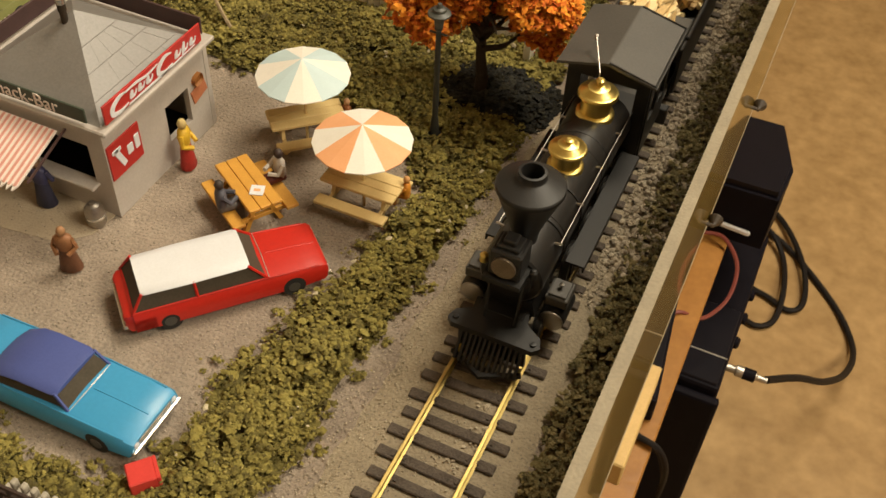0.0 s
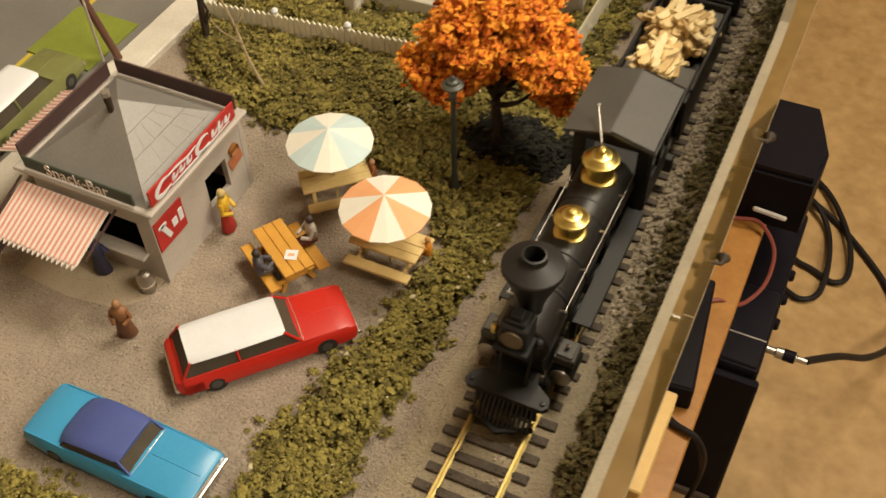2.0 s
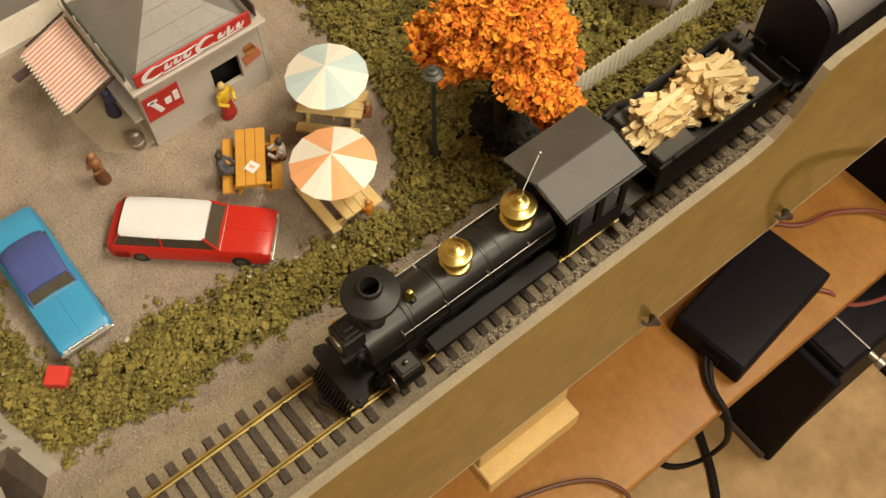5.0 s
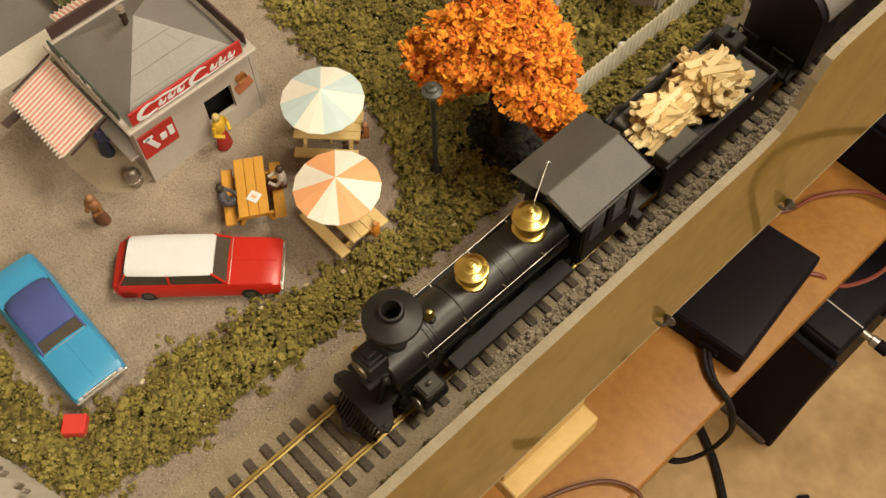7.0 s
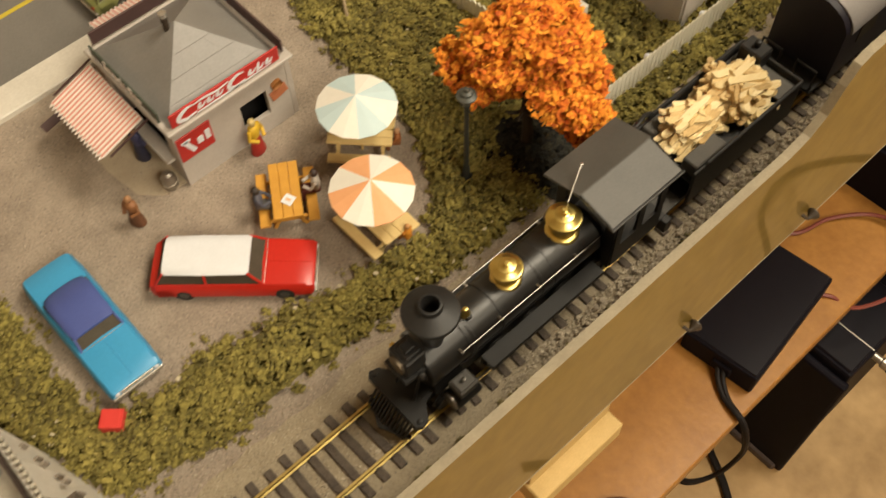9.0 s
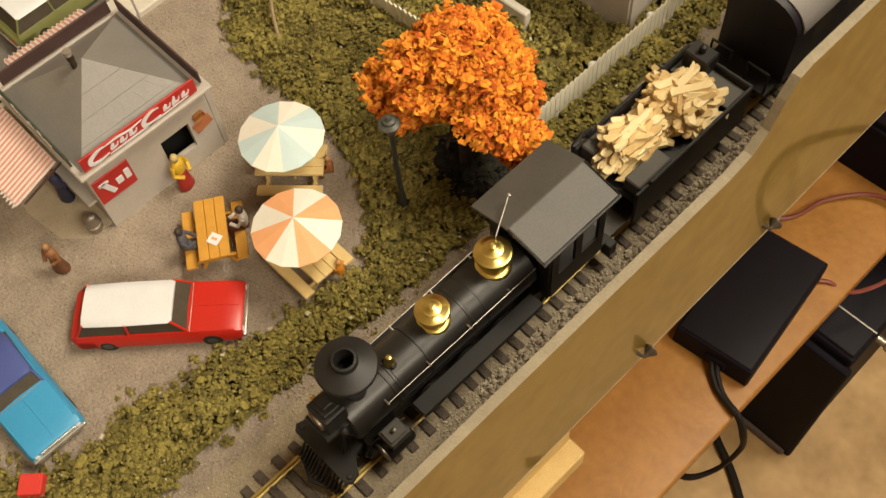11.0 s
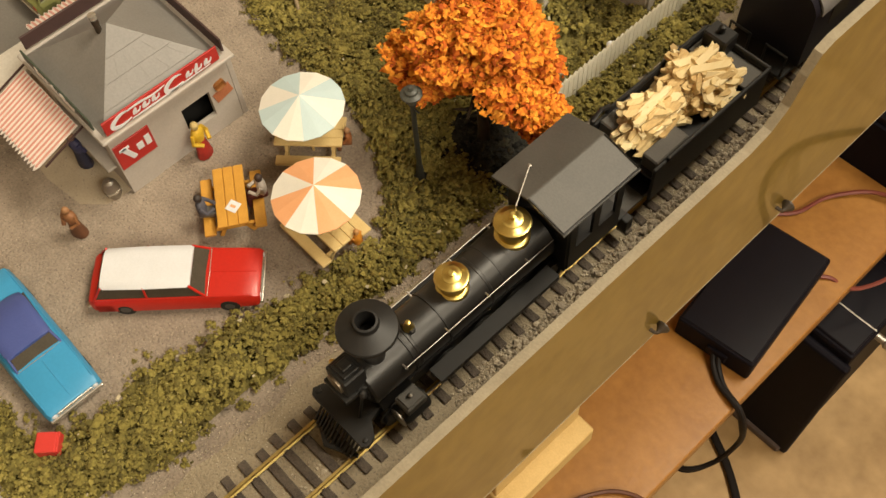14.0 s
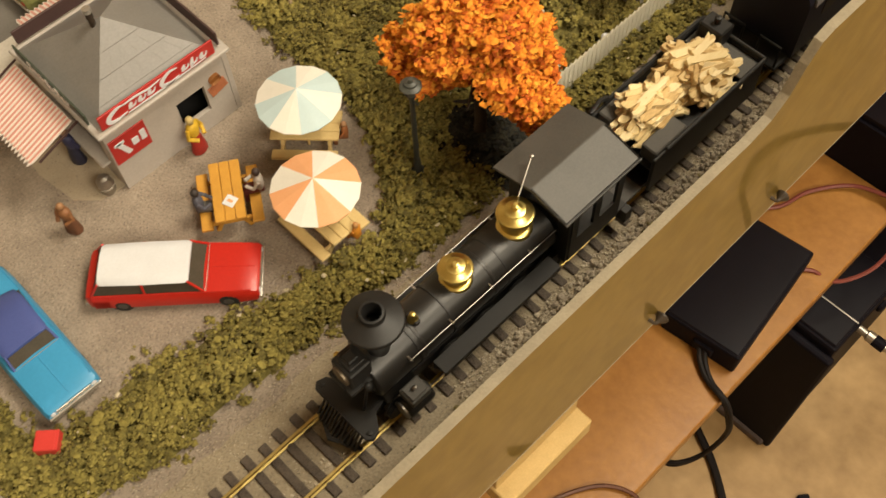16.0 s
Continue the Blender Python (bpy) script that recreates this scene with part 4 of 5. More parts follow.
    part("front_bumper", box((hl + 0.02, 0, 0.45), (0.14, 1.94, 0.16), 0.05, None, None, 2), CHROME, c, "silver bumper")
    part("rear_bumper", box((-hl - 0.02, 0, 0.45), (0.14, 1.90, 0.14), 0.05, None, None, 2), CHROME, c, "silver bumper")
    part("grille", box((hl - 0.02, 0, 0.62), (0.08, 1.3, 0.14), 0.02), CHROME, c)
    for sx in (-1, 1):
        part("headlight", lathe([(0.09, -0.03), (0.09, 0.02), (0, 0.05)], (hl - 0.01, sx * 0.76, 0.62), 12, "x"), WHITE, c)
        part("tail_light", box((-hl + 0.0, sx * 0.72, 0.66), (0.06, 0.22, 0.12), 0.03), RED, c)
        for x in (-hl + 1.15, hl - 1.05):
            wheel(c, x, sx * 0.905)
    return c


blue = car((-9.55, -7.15, GZ), 0, "turquoise two-door model car with a violet-blue roof", AQUA, NAVY, [(-1.62, 0.74, -0.40), (-1.5, 0.98, -0.33), (-1.0, 1.05, -0.08), (-0.5, 1.04), (0.45, 1.02), (0.66, 0.95, -0.03)], cab=(-1.55, 0.96, -0.8, 0.6, 1.36))
wagon = car((-7.98, -2.2, GZ), 47.7, "red model station wagon with a white roof", RED, WHITE, [(-2.30, 0.88), (-2.2, 0.98), (-1.0, 1.02), (0.55, 1.0), (0.68, 0.93)], length=5.7, cab=(-2.62, 1.12, -2.28, 0.62, 1.42))
van = car((-22.6, 3.6, GZ + 0.12), 92, "olive green model car with a cream roof on the road", material("olive_paint", (0.20, 0.21, 0.07), (0.17, 0.175, 0.06), 0.4, bump=0.03), WHITE, [(-2.3, 0.88), (-2.2, 0.98), (-1.0, 1.02), (0.55, 1.0), (0.68, 0.93)], length=5.6, cab=(-2.62, 1.12, -2.28, 0.62, 1.5))
tagged(part("lawn_strip", box((-23.4, 8.2, GZ + 0.16), (3.2, 3.4, 0.1), 0.02), material("bright_green_flock", (0.22, 0.26, 0.03), (0.17, 0.20, 0.025), 0.95, size=0.6, fine=0.08, bump=0.4)), "bright green lawn patch beside the road", "lawn", "", "structure")
rb = thing("red_box", (-6.05, -8.55, GZ + 0.25), 48, "small open red plastic box on the turf", "box")
part("shell", box((0, 0, 0.3), (0.66, 0.66, 0.6), 0.03), REDPLASTIC, rb)
part("rim", box((0.36, 0, 0.42), (0.1, 0.66, 0.36), 0.02), REDPLASTIC, rb)


# ---- locomotive ----
lo = thing("steam_locomotive", (0, 0, 0.36), 0, "black model steam locomotive with brass domes and a balloon stack", "locomotive")
part("boiler", lathe([(0.0, -0.75), (0.80, -0.74), (0.86, -0.68), (0.86, 1.0), (0.88, 1.02), (0.88, 1.10), (0.86, 1.12), (0.88, 3.9), (0.90, 3.92), (0.90, 4.0), (0.88, 4.02), (0.95, 6.5), (0, 6.5)], (0, 0, 2.28), 40, "y"), BOILER, lo, "semi-gloss black boiler", 35)
part("smokebox_door", lathe([(0.62, -0.02), (0.60, -0.1), (0.3, -0.16), (0.0, -0.18)], (0, -0.74, 2.28), 28, "y"), BLACK, lo, "", 40)
for y in (0.85, 2.2, 4.5, 5.0):
    part("boiler_band", lathe([(0.895, -0.035), (0.91, -0.03), (0.91, 0.03), (0.895, 0.035)], (0, y, 2.28), 40, "y"), BLACK, lo, "", 30)
stack = lathe([(0.36, 2.75), (0.34, 3.0), (0.36, 3.35), (0.52, 3.85), (0.76, 4.50), (0.855, 4.74), (0.875, 4.78), (0.875, 4.86), (0.85, 4.90), (0.62, 5.01), (0.38, 5.12), (0.35, 5.18), (0.35, 5.30), (0.285, 5.31), (0.275, 5.2), (0.26, 4.8), (0.25, 4.2), (0, 4.2)], (0, 0, 0), 40)
part("smokestack", stack, BLACK, lo, "flared black balloon stack", 28)
part("stack_bore", lathe([(0.25, 4.6), (0, 4.61)], (0, 0, 0), 24), INNER, lo)


def dome(y, r, z0, h, knob):
    prof = ((1.08, -0.25), (1.08, 0.0), (1.02, 0.05), (0.86, 0.08), (0.84, 0.56), (0.98, 0.60), (1.12, 0.66), (1.14, 0.73), (1.08, 0.79), (0.92, 0.82), (0.86, 0.87), (0.68, 0.90), (0.62, 0.95), (0.40, 0.97), (0.34, 1.0), (0.0, 1.02))
    d = part("dome", lathe([(r * a, z0 + h * b) for a, b in prof], (0, y, 0), 32), BRASS, lo, "polished turned brass dome", 40)
    part("knob", lathe([(0.1, z0 + h - 0.03), (0.09, z0 + h + knob * 0.4), (0.13, z0 + h + knob * 0.5), (0.13, z0 + h + knob * 0.8), (0.07, z0 + h + knob), (0, z0 + h + knob)], (0, y, 0), 12), BRASS, d)


dome(3.10, 0.47, 3.10, 0.76, 0.12)
dome(5.60, 0.52, 3.15, 0.92, 0.24)
whistle = tube([(-0.02, 5.7, 3.3), (-0.12, 5.85, 4.3), (-0.65, 6.95, 4.72)], 0.022, 6)
part("whistle_rod", whistle, STEEL, lo, "thin bright whistle rod")
part("whistle_tip", lathe([(0.05, 0), (0.06, 0.05), (0.06, 0.16), (0, 0.18)], (-0.65, 6.95, 4.58), 8), STEEL, lo)
part("bell", lathe([(0.02, 0.36), (0.08, 0.34), (0.11, 0.22), (0.17, 0.05), (0.18, 0), (0, 0)], (0.12, 1.25, 3.2), 16), BRASS, lo, "small brass bell", 40)
part("bell_bracket", box((0.12, 1.25, 3.2), (0.46, 0.2, 0.16), 0.04), BLACK, lo)
for sx in (-1, 1):
    part("handrail", tube([(sx * 0.86, 0.40, 2.78), (sx * 0.90, 6.5, 2.80)], 0.013, 6), STEEL, lo, "thin bright handrail")
    for y in (0.45, 2.1, 3.75, 5.4):
        part("handrail_post", tube([(sx * 0.70, y, 2.76), (sx * 0.92, y, 2.79)], 0.035, 6), STEEL, lo)
    part("running_board", box((sx * 1.17, 3.75, 1.42), (0.56, 5.1, 0.07), 0.015), BLACK, lo, "dull black running board")
    part("valance", box((sx * 1.42, 3.75, 1.33), (0.05, 5.1, 0.2), 0.01), BLACK, lo)
    part("cylinder", lathe([(0, -0.52), (0.30, -0.52), (0.34, -0.48), (0.36, -0.40), (0.36, 0.40), (0.34, 0.48), (0.30, 0.52), (0, 0.52)], (sx * 1.14, 0.22, 0.72), 20, "y"), BLACK, lo, "", 40)
    part("cylinder_cover", lathe([(0.30, -0.06), (0.33, -0.04), (0.33, 0), (0.1, 0.02)], (sx * 1.14, -0.30, 0.72), 20, "y"), STEEL, lo, "", 40)
    chest = box((sx * 1.14, 0.22, 1.24), (0.62, 0.74, 0.34), 0.03)
    box((sx * 1.14, 0.22, 1.44), (0.50, 0.62, 0.08), 0.02, None, chest)
    part("steam_chest", chest, GREYROOF, lo, "box steam chest with a stepped lid")
    part("lubricator", lathe([(0.03, 0), (0.03, 0.08), (0.07, 0.1), (0.07, 0.16), (0, 0.2)], (sx * 1.14, 0.22, 1.47), 10), STEEL, lo)
    for y in (2.0, 3.5, 5.0, 6.4):
        w = part("driving_wheel", lathe([(0.5, -0.08), (0.62, -0.08), (0.66, -0.11), (0.66, -0.13), (0.62, -0.13), (0.6, 0.09), (0.5, 0.09), (0.48, 0.02), (0.2, 0.02), (0.18, 0.1), (0, 0.1)], (0, 0, 0), 28, "x"), BLACK, lo, "", 40, (sx * 0.88, y, 0.62), 0 if sx > 0 else 180)
        part("spoke", box((0.05, 0, 0), (0.06, 0.07, 1.0)), BLACK, w)
    part("side_rod", box((sx * 1.06, 4.2, 0.55), (0.06, 4.6, 0.13), 0.02), STEEL, lo, "bright side rod")
    part("main_rod", box((sx * 1.15, 2.2, 0.66), (0.06, 3.0, 0.12), 0.02), STEEL, lo, "bright main rod")
    for y in (-0.35,):
        part("pilot_wheel", lathe([(0, -0.1), (0.36, -0.1), (0.40, -0.13), (0.40, -0.15), (0.34, -0.15), (0.34, 0.06), (0, 0.06)], (0, 0, 0), 20, "x"), BLACK, lo, "", 40, (sx * 0.88, y, 0.36), 0 if sx > 0 else 180)
part("frame", box((0, 3.0, 0.75), (1.15, 8.0, 0.6), 0.03), BLACK, lo)
saddle = loft([[(-0.75, y, 0.9), (0.75, y, 0.9), (0.62, y, 1.4), (-0.62, y, 1.4)] for y in (-0.55, 0.6)])
part("saddle", saddle, BLACK, lo)
deck = prism([(-1.28, -1.62), (-1.12, -1.78), (1.12, -1.78), (1.28, -1.62), (1.18, -1.30), (0.72, -1.0), (0.55, -0.3), (-0.55, -0.3), (-0.72, -1.0), (-1.18, -1.30)], 0.86, 1.04)
part("pilot_deck", deck, BLACK, lo, "black front deck with rounded corners")
for sx in (-1, 1):
    part("deck_bolt", lathe([(0.09, 1.04), (0.08, 1.09), (0, 1.1)], (sx * 1.08, -1.56, 0), 10), BLACK, lo)
    part("brace", tube([(sx * 0.42, -1.2, 1.05), (sx * 0.45, -0.85, 2.75)], 0.05, 6), BLACK, lo)
# pilot bars
for k in range(-6, 7):
    x = k * 0.165
    part("pilot_bar", box((x * 0.85, -2.02 + abs(k) * 0.035, 0.42), (0.075, 0.075, 0.95), 0.01, (-38, 0, 0)), BLACK, lo)
part("pilot_shoe", prism([(-1.0, -1.95), (0, -2.45), (1.0, -1.95), (0.95, -1.85), (0, -2.3), (-0.95, -1.85)], 0.02, 0.14), BLACK, lo)
part("pilot_back", box((0, -1.6, 0.5), (1.9, 0.12, 0.75), 0.02), BLACK, lo)
# headlight on its bracket
hd = part("headlight", box((0, -0.98, 3.28), (0.84, 0.78, 0.86), 0.05), BLACK, lo, "box headlight with a stepped vent")
part("vent", box((0, -0.98, 3.76), (0.60, 0.55, 0.14), 0.03), BLACK, hd)
part("vent_cap", box((0, -0.98, 3.90), (0.34, 0.36, 0.16), 0.03), BLACK, hd)
part("lens_ring", lathe([(0.22, -0.06), (0.32, -0.06), (0.32, 0.05), (0.28, 0.05), (0.26, 0.0), (0.22, -0.02)], (0, -1.38, 3.26), 24, "y"), material("dull_bronze_ring", (0.30, 0.24, 0.17), (0.20, 0.16, 0.11), 0.45, 0.8, size=0.2, bump=0.05), hd, "dull bronze lens ring")
part("lens", lathe([(0.24, 0.0), (0.1, -0.03), (0, -0.035)], (0, -1.375, 3.26), 20, "y"), INNER, hd, "dark hollow lens")
part("headlight_bracket", prism([(-0.5, -1.5), (0.5, -1.5), (0.55, -0.6), (-0.55, -0.6)], 2.70, 2.85), BLACK, lo)
for sx in (-1, 1):
    part("marker_lamp", lathe([(0, 0), (0.11, 0), (0.11, 0.2), (0.06, 0.26), (0, 0.27)], (sx * 0.66, -1.0, 2.85), 12), BRASS if sx < 0 else BLACK, lo)
# cab
for z, h in ((1.55, 1.1), (3.72, 0.5)):
    part("cab_front", box((0, 6.75, z), (2.5, 0.1, h)), BLACK, lo)
for sx in (-1, 1):
    part("cab_front", box((sx * 1.05, 6.75, 2.8), (0.4, 0.1, 1.4)), BLACK, lo)
    part("cab_side", box((sx * 1.25, 8.0, 1.55), (0.1, 2.4, 1.1)), BLACK, lo)
    part("cab_side", box((sx * 1.25, 8.0, 3.72), (0.1, 2.4, 0.5)), BLACK, lo)
    for y in (6.95, 8.0, 9.05):
        part("cab_pillar", box((sx * 1.25, y, 2.8), (0.1, 0.3, 1.4)), BLACK, lo)
roofc = loft([[(-1.5, y, 3.96), (-1.5, y, 4.05), (-0.03, y, 4.42), (0.03, y, 4.42), (1.5, y, 4.05), (1.5, y, 3.96), (0.03, y, 4.33), (-0.03, y, 4.33)] for y in (6.2, 9.55)])
part("cab_roof", roofc, GREYROOF, lo, "charcoal two-slope cab roof")
part("roof_bead", tube([(0.02, 6.24, 4.43), (1.46, 6.24, 4.08), (1.46, 9.51, 4.08), (0.02, 9.51, 4.43)], 0.04, 5), BLACK, lo)
part("cab_floor", box((0, 8.2, 1.0), (2.5, 3.0, 0.12)), BLACK, lo)
part("cab_step", box((1.25, 9.6, 0.7), (0.5, 0.35, 0.6), 0.03), BLACK, lo)
part("backhead", lathe([(0.86, 0), (0.8, 0.12), (0, 0.15)], (0, 6.8, 2.0), 28, "y"), BLACK, lo)

# ---- tender and wood load ----
te = thing("tender", (0, 0, 0.36), 0, "black model tender loaded with split firewood", "tender")
tank = bmesh.new()
for sx in (-1, 1):
    box((sx * 1.3, 13.6, 1.65), (0.12, 5.8, 1.75), 0.03, None, tank)
box((0, 16.45, 1.65), (2.6, 0.12, 1.75), 0.03, None, tank)
box((0, 13.6, 1.9), (2.5, 5.7, 0.12), 0, None, tank)
part("tank", tank, BLACK, te)
for sx in (-1, 1):
    part("tank_leg", box((sx * 0.92, 11.7, 2.3), (0.62, 1.6, 0.62), 0.05), GREYROOF, te, "charcoal tank leg top")
part("rim_rail", box((0, 16.5, 2.58), (2.74, 0.16, 0.16), 0.05), BLACK, te)
for sx in (-1, 1):
    part("rim_rail", box((sx * 1.33, 13.9, 2.58), (0.14, 5.2, 0.14), 0.04), BLACK, te)
part("rear_deck", box((0, 15.9, 2.35), (2.4, 1.0, 0.1), 0.02), GREYROOF, te)
part("tool_box", box((-0.6, 16.2, 2.75), (0.95, 0.75, 0.75), 0.06), BLACK, te)
part("hatch_knob", lathe([(0.12, 0), (0.12, 0.3), (0.0, 0.36)], (-0.6, 16.2, 3.1), 10), BLACK, te)
part("underframe", box((0, 13.5, 0.75), (2.2, 6.6, 0.2), 0.02), BLACK, te)
part("front_deck", box((0, 10.15, 0.95), (2.4, 0.9, 0.1), 0.02), GREYROOF, te, "charcoal plate between cab and tender")
part("grab_frame", tube([(-1.35, 10.7, 1.0), (-1.35, 10.7, 2.7), (-1.35, 11.1, 2.9), (-1.35, 11.5, 2.7)], 0.09, 6), BLACK, te)
for y in (11.4, 12.6, 14.6, 15.8):
    for sx in (-1, 1):
        part("wheel", lathe([(0, -0.1), (0.40, -0.1), (0.44, -0.13), (0.44, -0.15), (0.40, -0.15), (0.38, 0.06), (0, 0.06)], (0, 0, 0), 20, "x"), BLACK, te, "", 40, (sx * 0.88, y, 0.42), 0 if sx > 0 else 180)
for y in (12.0, 15.2):
    for sx in (-1, 1):
        part("truck_frame", box((sx * 1.12, y, 0.5), (0.12, 1.9, 0.35), 0.05), BLACK, te)
load = thing("firewood_load", (0, 0, 0.36), 0, "heap of split pale firewood on the tender", "firewood")
rw = random.Random(12)


def split_stick(ln, w, h):
    """A split billet: flat split faces, a bark side, torn ends."""
    rings = []
    for u in (-0.5, -0.42, 0.4, 0.5):
        k = 1.0 if abs(u) < 0.45 else rw.uniform(0.35, 0.75)
        e = rw.uniform(-0.06, 0.06)
        rings.append([(-w / 2 * k + e, u * ln + rw.uniform(-0.05, 0.05), -h * 0.4), (w / 2 * k + e, u * ln + rw.uniform(-0.05, 0.05), -h * 0.5), (w * 0.46 * k + e, u * ln, h * 0.35), (-w * 0.32 * k + e, u * ln + rw.uniform(-0.06, 0.06), h * 0.55)])
    return loft(rings)


# two heaps, laid in layers: lower billets fill the bunker, the upper ones lie loose
for hx, hy, ha, hb, top, count in ((-0.14, 12.15, 0.86, 1.25, 1.2, 130), (-0.05, 14.5, 1.45, 1.4, 1.15, 190)):
    for k in range(count):
        layer = (k / count) ** 0.8
        r = (1 - 0.55 * layer) * math.sqrt(rw.random())
        a = rw.uniform(0, 6.28)
        x, y = hx + ha * r * math.cos(a), hy + hb * r * math.sin(a)
        z = 2.12 + top * layer * (1 - 0.5 * r * r) + rw.uniform(0, 0.08)
        bm = split_stick(rw.uniform(0.9, 1.6), rw.uniform(0.18, 0.38), rw.uniform(0.10, 0.19))
        slope = Vector((x - hx, y - hy, 0))
        bmesh.ops.rotate(bm, matrix=Euler((-slope.y * 0.35 + rw.gauss(0, 0.12), slope.x * 0.45 + rw.gauss(0, 0.25), rw.gauss(-0.12, 0.38))).to_matrix(), verts=bm.verts)
        part("stick", bm, LOGWOOD, load, "", None, (x, y, z))

# ---- coach behind ----
co = thing("passenger_coach", (0, 0, 0.36), 0, "dark navy model coach with a pale grey rounded roof", "railway coach")
NAVYBLACK = material("navy_black_coach_paint", (0.018, 0.016, 0.026), (0.026, 0.023, 0.034), 0.45, size=1, bump=0.05)
arc = [(1.4 * math.cos(t), 3.3 + 1.05 * math.sin(t)) for t in np.linspace(0, math.pi, 16)]
part("body", loft([[(-1.38, y, 0.9), (1.38, y, 0.9)] + [(x * 0.985, y, z - 0.05) for x, z in arc] for y in (18.6, 36)]), NAVYBLACK, co, "", 35)
part("roof", loft([[(x * 1.04, y, z) for x, z in arc] + [(x * 0.99, y, z - 0.04) for x, z in arc[::-1]] for y in (18.9, 36.2)]), material("pale_grey_coach_roof", (0.36, 0.34, 0.33), (0.29, 0.27, 0.26), 0.45, size=1.5, bump=0.1), co, "pale grey rounded roof", 35)
for k in range(7):
    for sx in (-1, 1):
        part("window", box((sx * 1.385, 20.3 + 2.1 * k, 2.7), (0.03, 1.1, 0.9), 0.01), TINT, co)
part("platform", box((0, 18.2, 0.85), (2.6, 0.9, 0.14), 0.02), BLACK, co)
for sx in (-1, 1):
    part("platform_rail", tube([(sx * 1.2, 17.85, 0.9), (sx * 1.2, 17.85, 1.9), (sx * 0.35, 17.85, 1.9), (sx * 0.35, 17.85, 0.9)], 0.05, 6), BLACK, co)
part("coupler", box((0, 17.4, 0.7), (0.3, 1.3, 0.25), 0.05), BLACK, co)
for y in (20, 21.4, 33, 34.4):
    for sx in (-1, 1):
        part("wheel", lathe([(0, -0.1), (0.40, -0.1), (0.44, -0.13), (0.44, -0.15), (0.40, -0.15), (0.38, 0.06), (0, 0.06)], (0, 0, 0), 20, "x"), BLACK, co, "", 40, (sx * 0.88, y, 0.42), 0 if sx > 0 else 180)

# ---- autumn tree ----
tr = thing("autumn_tree", (-4.9, 9.1, GZ), 0, "model tree with a dense orange autumn crown", "tree")
trunk = tube(smooth_line([(0, 0, 0), (0.05, 0.02, 1.0), (-0.08, 0.05, 2.2), (0.05, 0, 3.8), (0, 0, 5.6)], 4), 0.3, 8, None, [0.27 - 0.19 * k / 16 for k in range(17)])
part("trunk", trunk, BARK, tr, "", 60)
rt = random.Random(7)
for k in range(18):
    a, z = k * 2.4, 2.2 + 2.6 * k / 18
    r = rt.uniform(1.0, 2.0)
    tip = Vector((1.2 * r * math.cos(a), 0.9 * r * math.sin(a), max(3.6, z + rt.uniform(0.4, 1.2))))
    part("limb", tube(smooth_line([(0, 0, z), (tip.x * 0.5, tip.y * 0.5, z + 0.4), tip], 3), 0.1, 6, None, [0.13 - 0.016 * i for i in range(7)]), BARK, tr)
gen = np.random.default_rng(21)
blobs = []
for k in range(60):
    a, u = gen.uniform(0, 2 * np.pi), gen.uniform(-0.25, 1)
    q = np.sqrt(max(0.05, 1 - u * u)) * gen.uniform(0.70, 1.08)
    blobs.append(((-0.1 + 2.25 * q * np.cos(a), 0.15 + 1.85 * q * np.sin(a), 4.35 + 2.1 * u), gen.uniform(0.5, 0.85)))
# hanging lobes round a dark arch before the trunk
blobs += [((-1.5, -1.2, 2.7), 0.5), ((-1.8, -0.8, 3.1), 0.6), ((-1.1, -1.3, 3.3), 0.55), ((-2.3, -1.2, 3.6), 0.6), ((-2.6, -1.5, 4.4), 0.55), ((-1.7, -1.6, 4.1), 0.6), ((-0.6, -1.2, 3.8), 0.5), ((0.1, -1.2, 4.2), 0.5), ((0.9, -1.1, 3.9), 0.5), ((1.5, -0.6, 3.4), 0.55), ((2.2, -0.1, 3.1), 0.5), ((2.3, 0.3, 2.7), 0.4), ((1.8, 0.2, 3.0), 0.5), ((2.4, 0.6, 3.6), 0.55), ((-0.4, 0.9, 3.0), 0.6), ((0.7, 1.1, 3.1), 0.6), ((-1.5, 0.8, 3.0), 0.6)]
cp, cs = [], []
for (bx, by, bz), br in blobs:
    for _ in range(int(60 * br * br)):
        d = gen.normal(size=3)
        d /= np.linalg.norm(d)
        lift = gen.uniform(0.72, 1.06)
        p = (bx + d[0] * br * lift, by + d[1] * br * lift, bz + d[2] * br * 0.8 * lift)
        if p[2] + 1.5 * p[1] < interp(p[0], [-2.8, -2.0, -1.5, -1.0, -0.6, 1.0, 1.5, 2.3, 2.8], [1.4, 0.7, 0.1, 0.6, 2.2, 3.4, 3.0, 2.6, 3.2]):
            continue
        cp.append(p)
        cs.append(gen.uniform(0.16, 0.36))
cp, cs = fluff(cp, cs, 14, 47, 1.0, (0.22, 0.55))
scatter("crown", cp, cs, LEAF, "dense orange foam leaves in clumps", "", 1.0, FLAKES, parent=tr, seed=9, tilt=1.1)

# dark flakes laid where the crown's shadow falls; the shade is in their colour
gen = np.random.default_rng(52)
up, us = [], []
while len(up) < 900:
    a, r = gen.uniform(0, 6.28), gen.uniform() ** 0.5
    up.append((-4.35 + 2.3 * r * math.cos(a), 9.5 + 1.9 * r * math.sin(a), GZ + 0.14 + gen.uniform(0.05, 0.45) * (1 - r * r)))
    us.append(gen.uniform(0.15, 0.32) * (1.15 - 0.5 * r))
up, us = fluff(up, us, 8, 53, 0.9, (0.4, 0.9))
scatter("undergrowth", up, us, TREE_SHADE, "black-green flakes painted as the shade under the tree", "undergrowth", 0.9, FLAKES, seed=6, tilt=0.8)

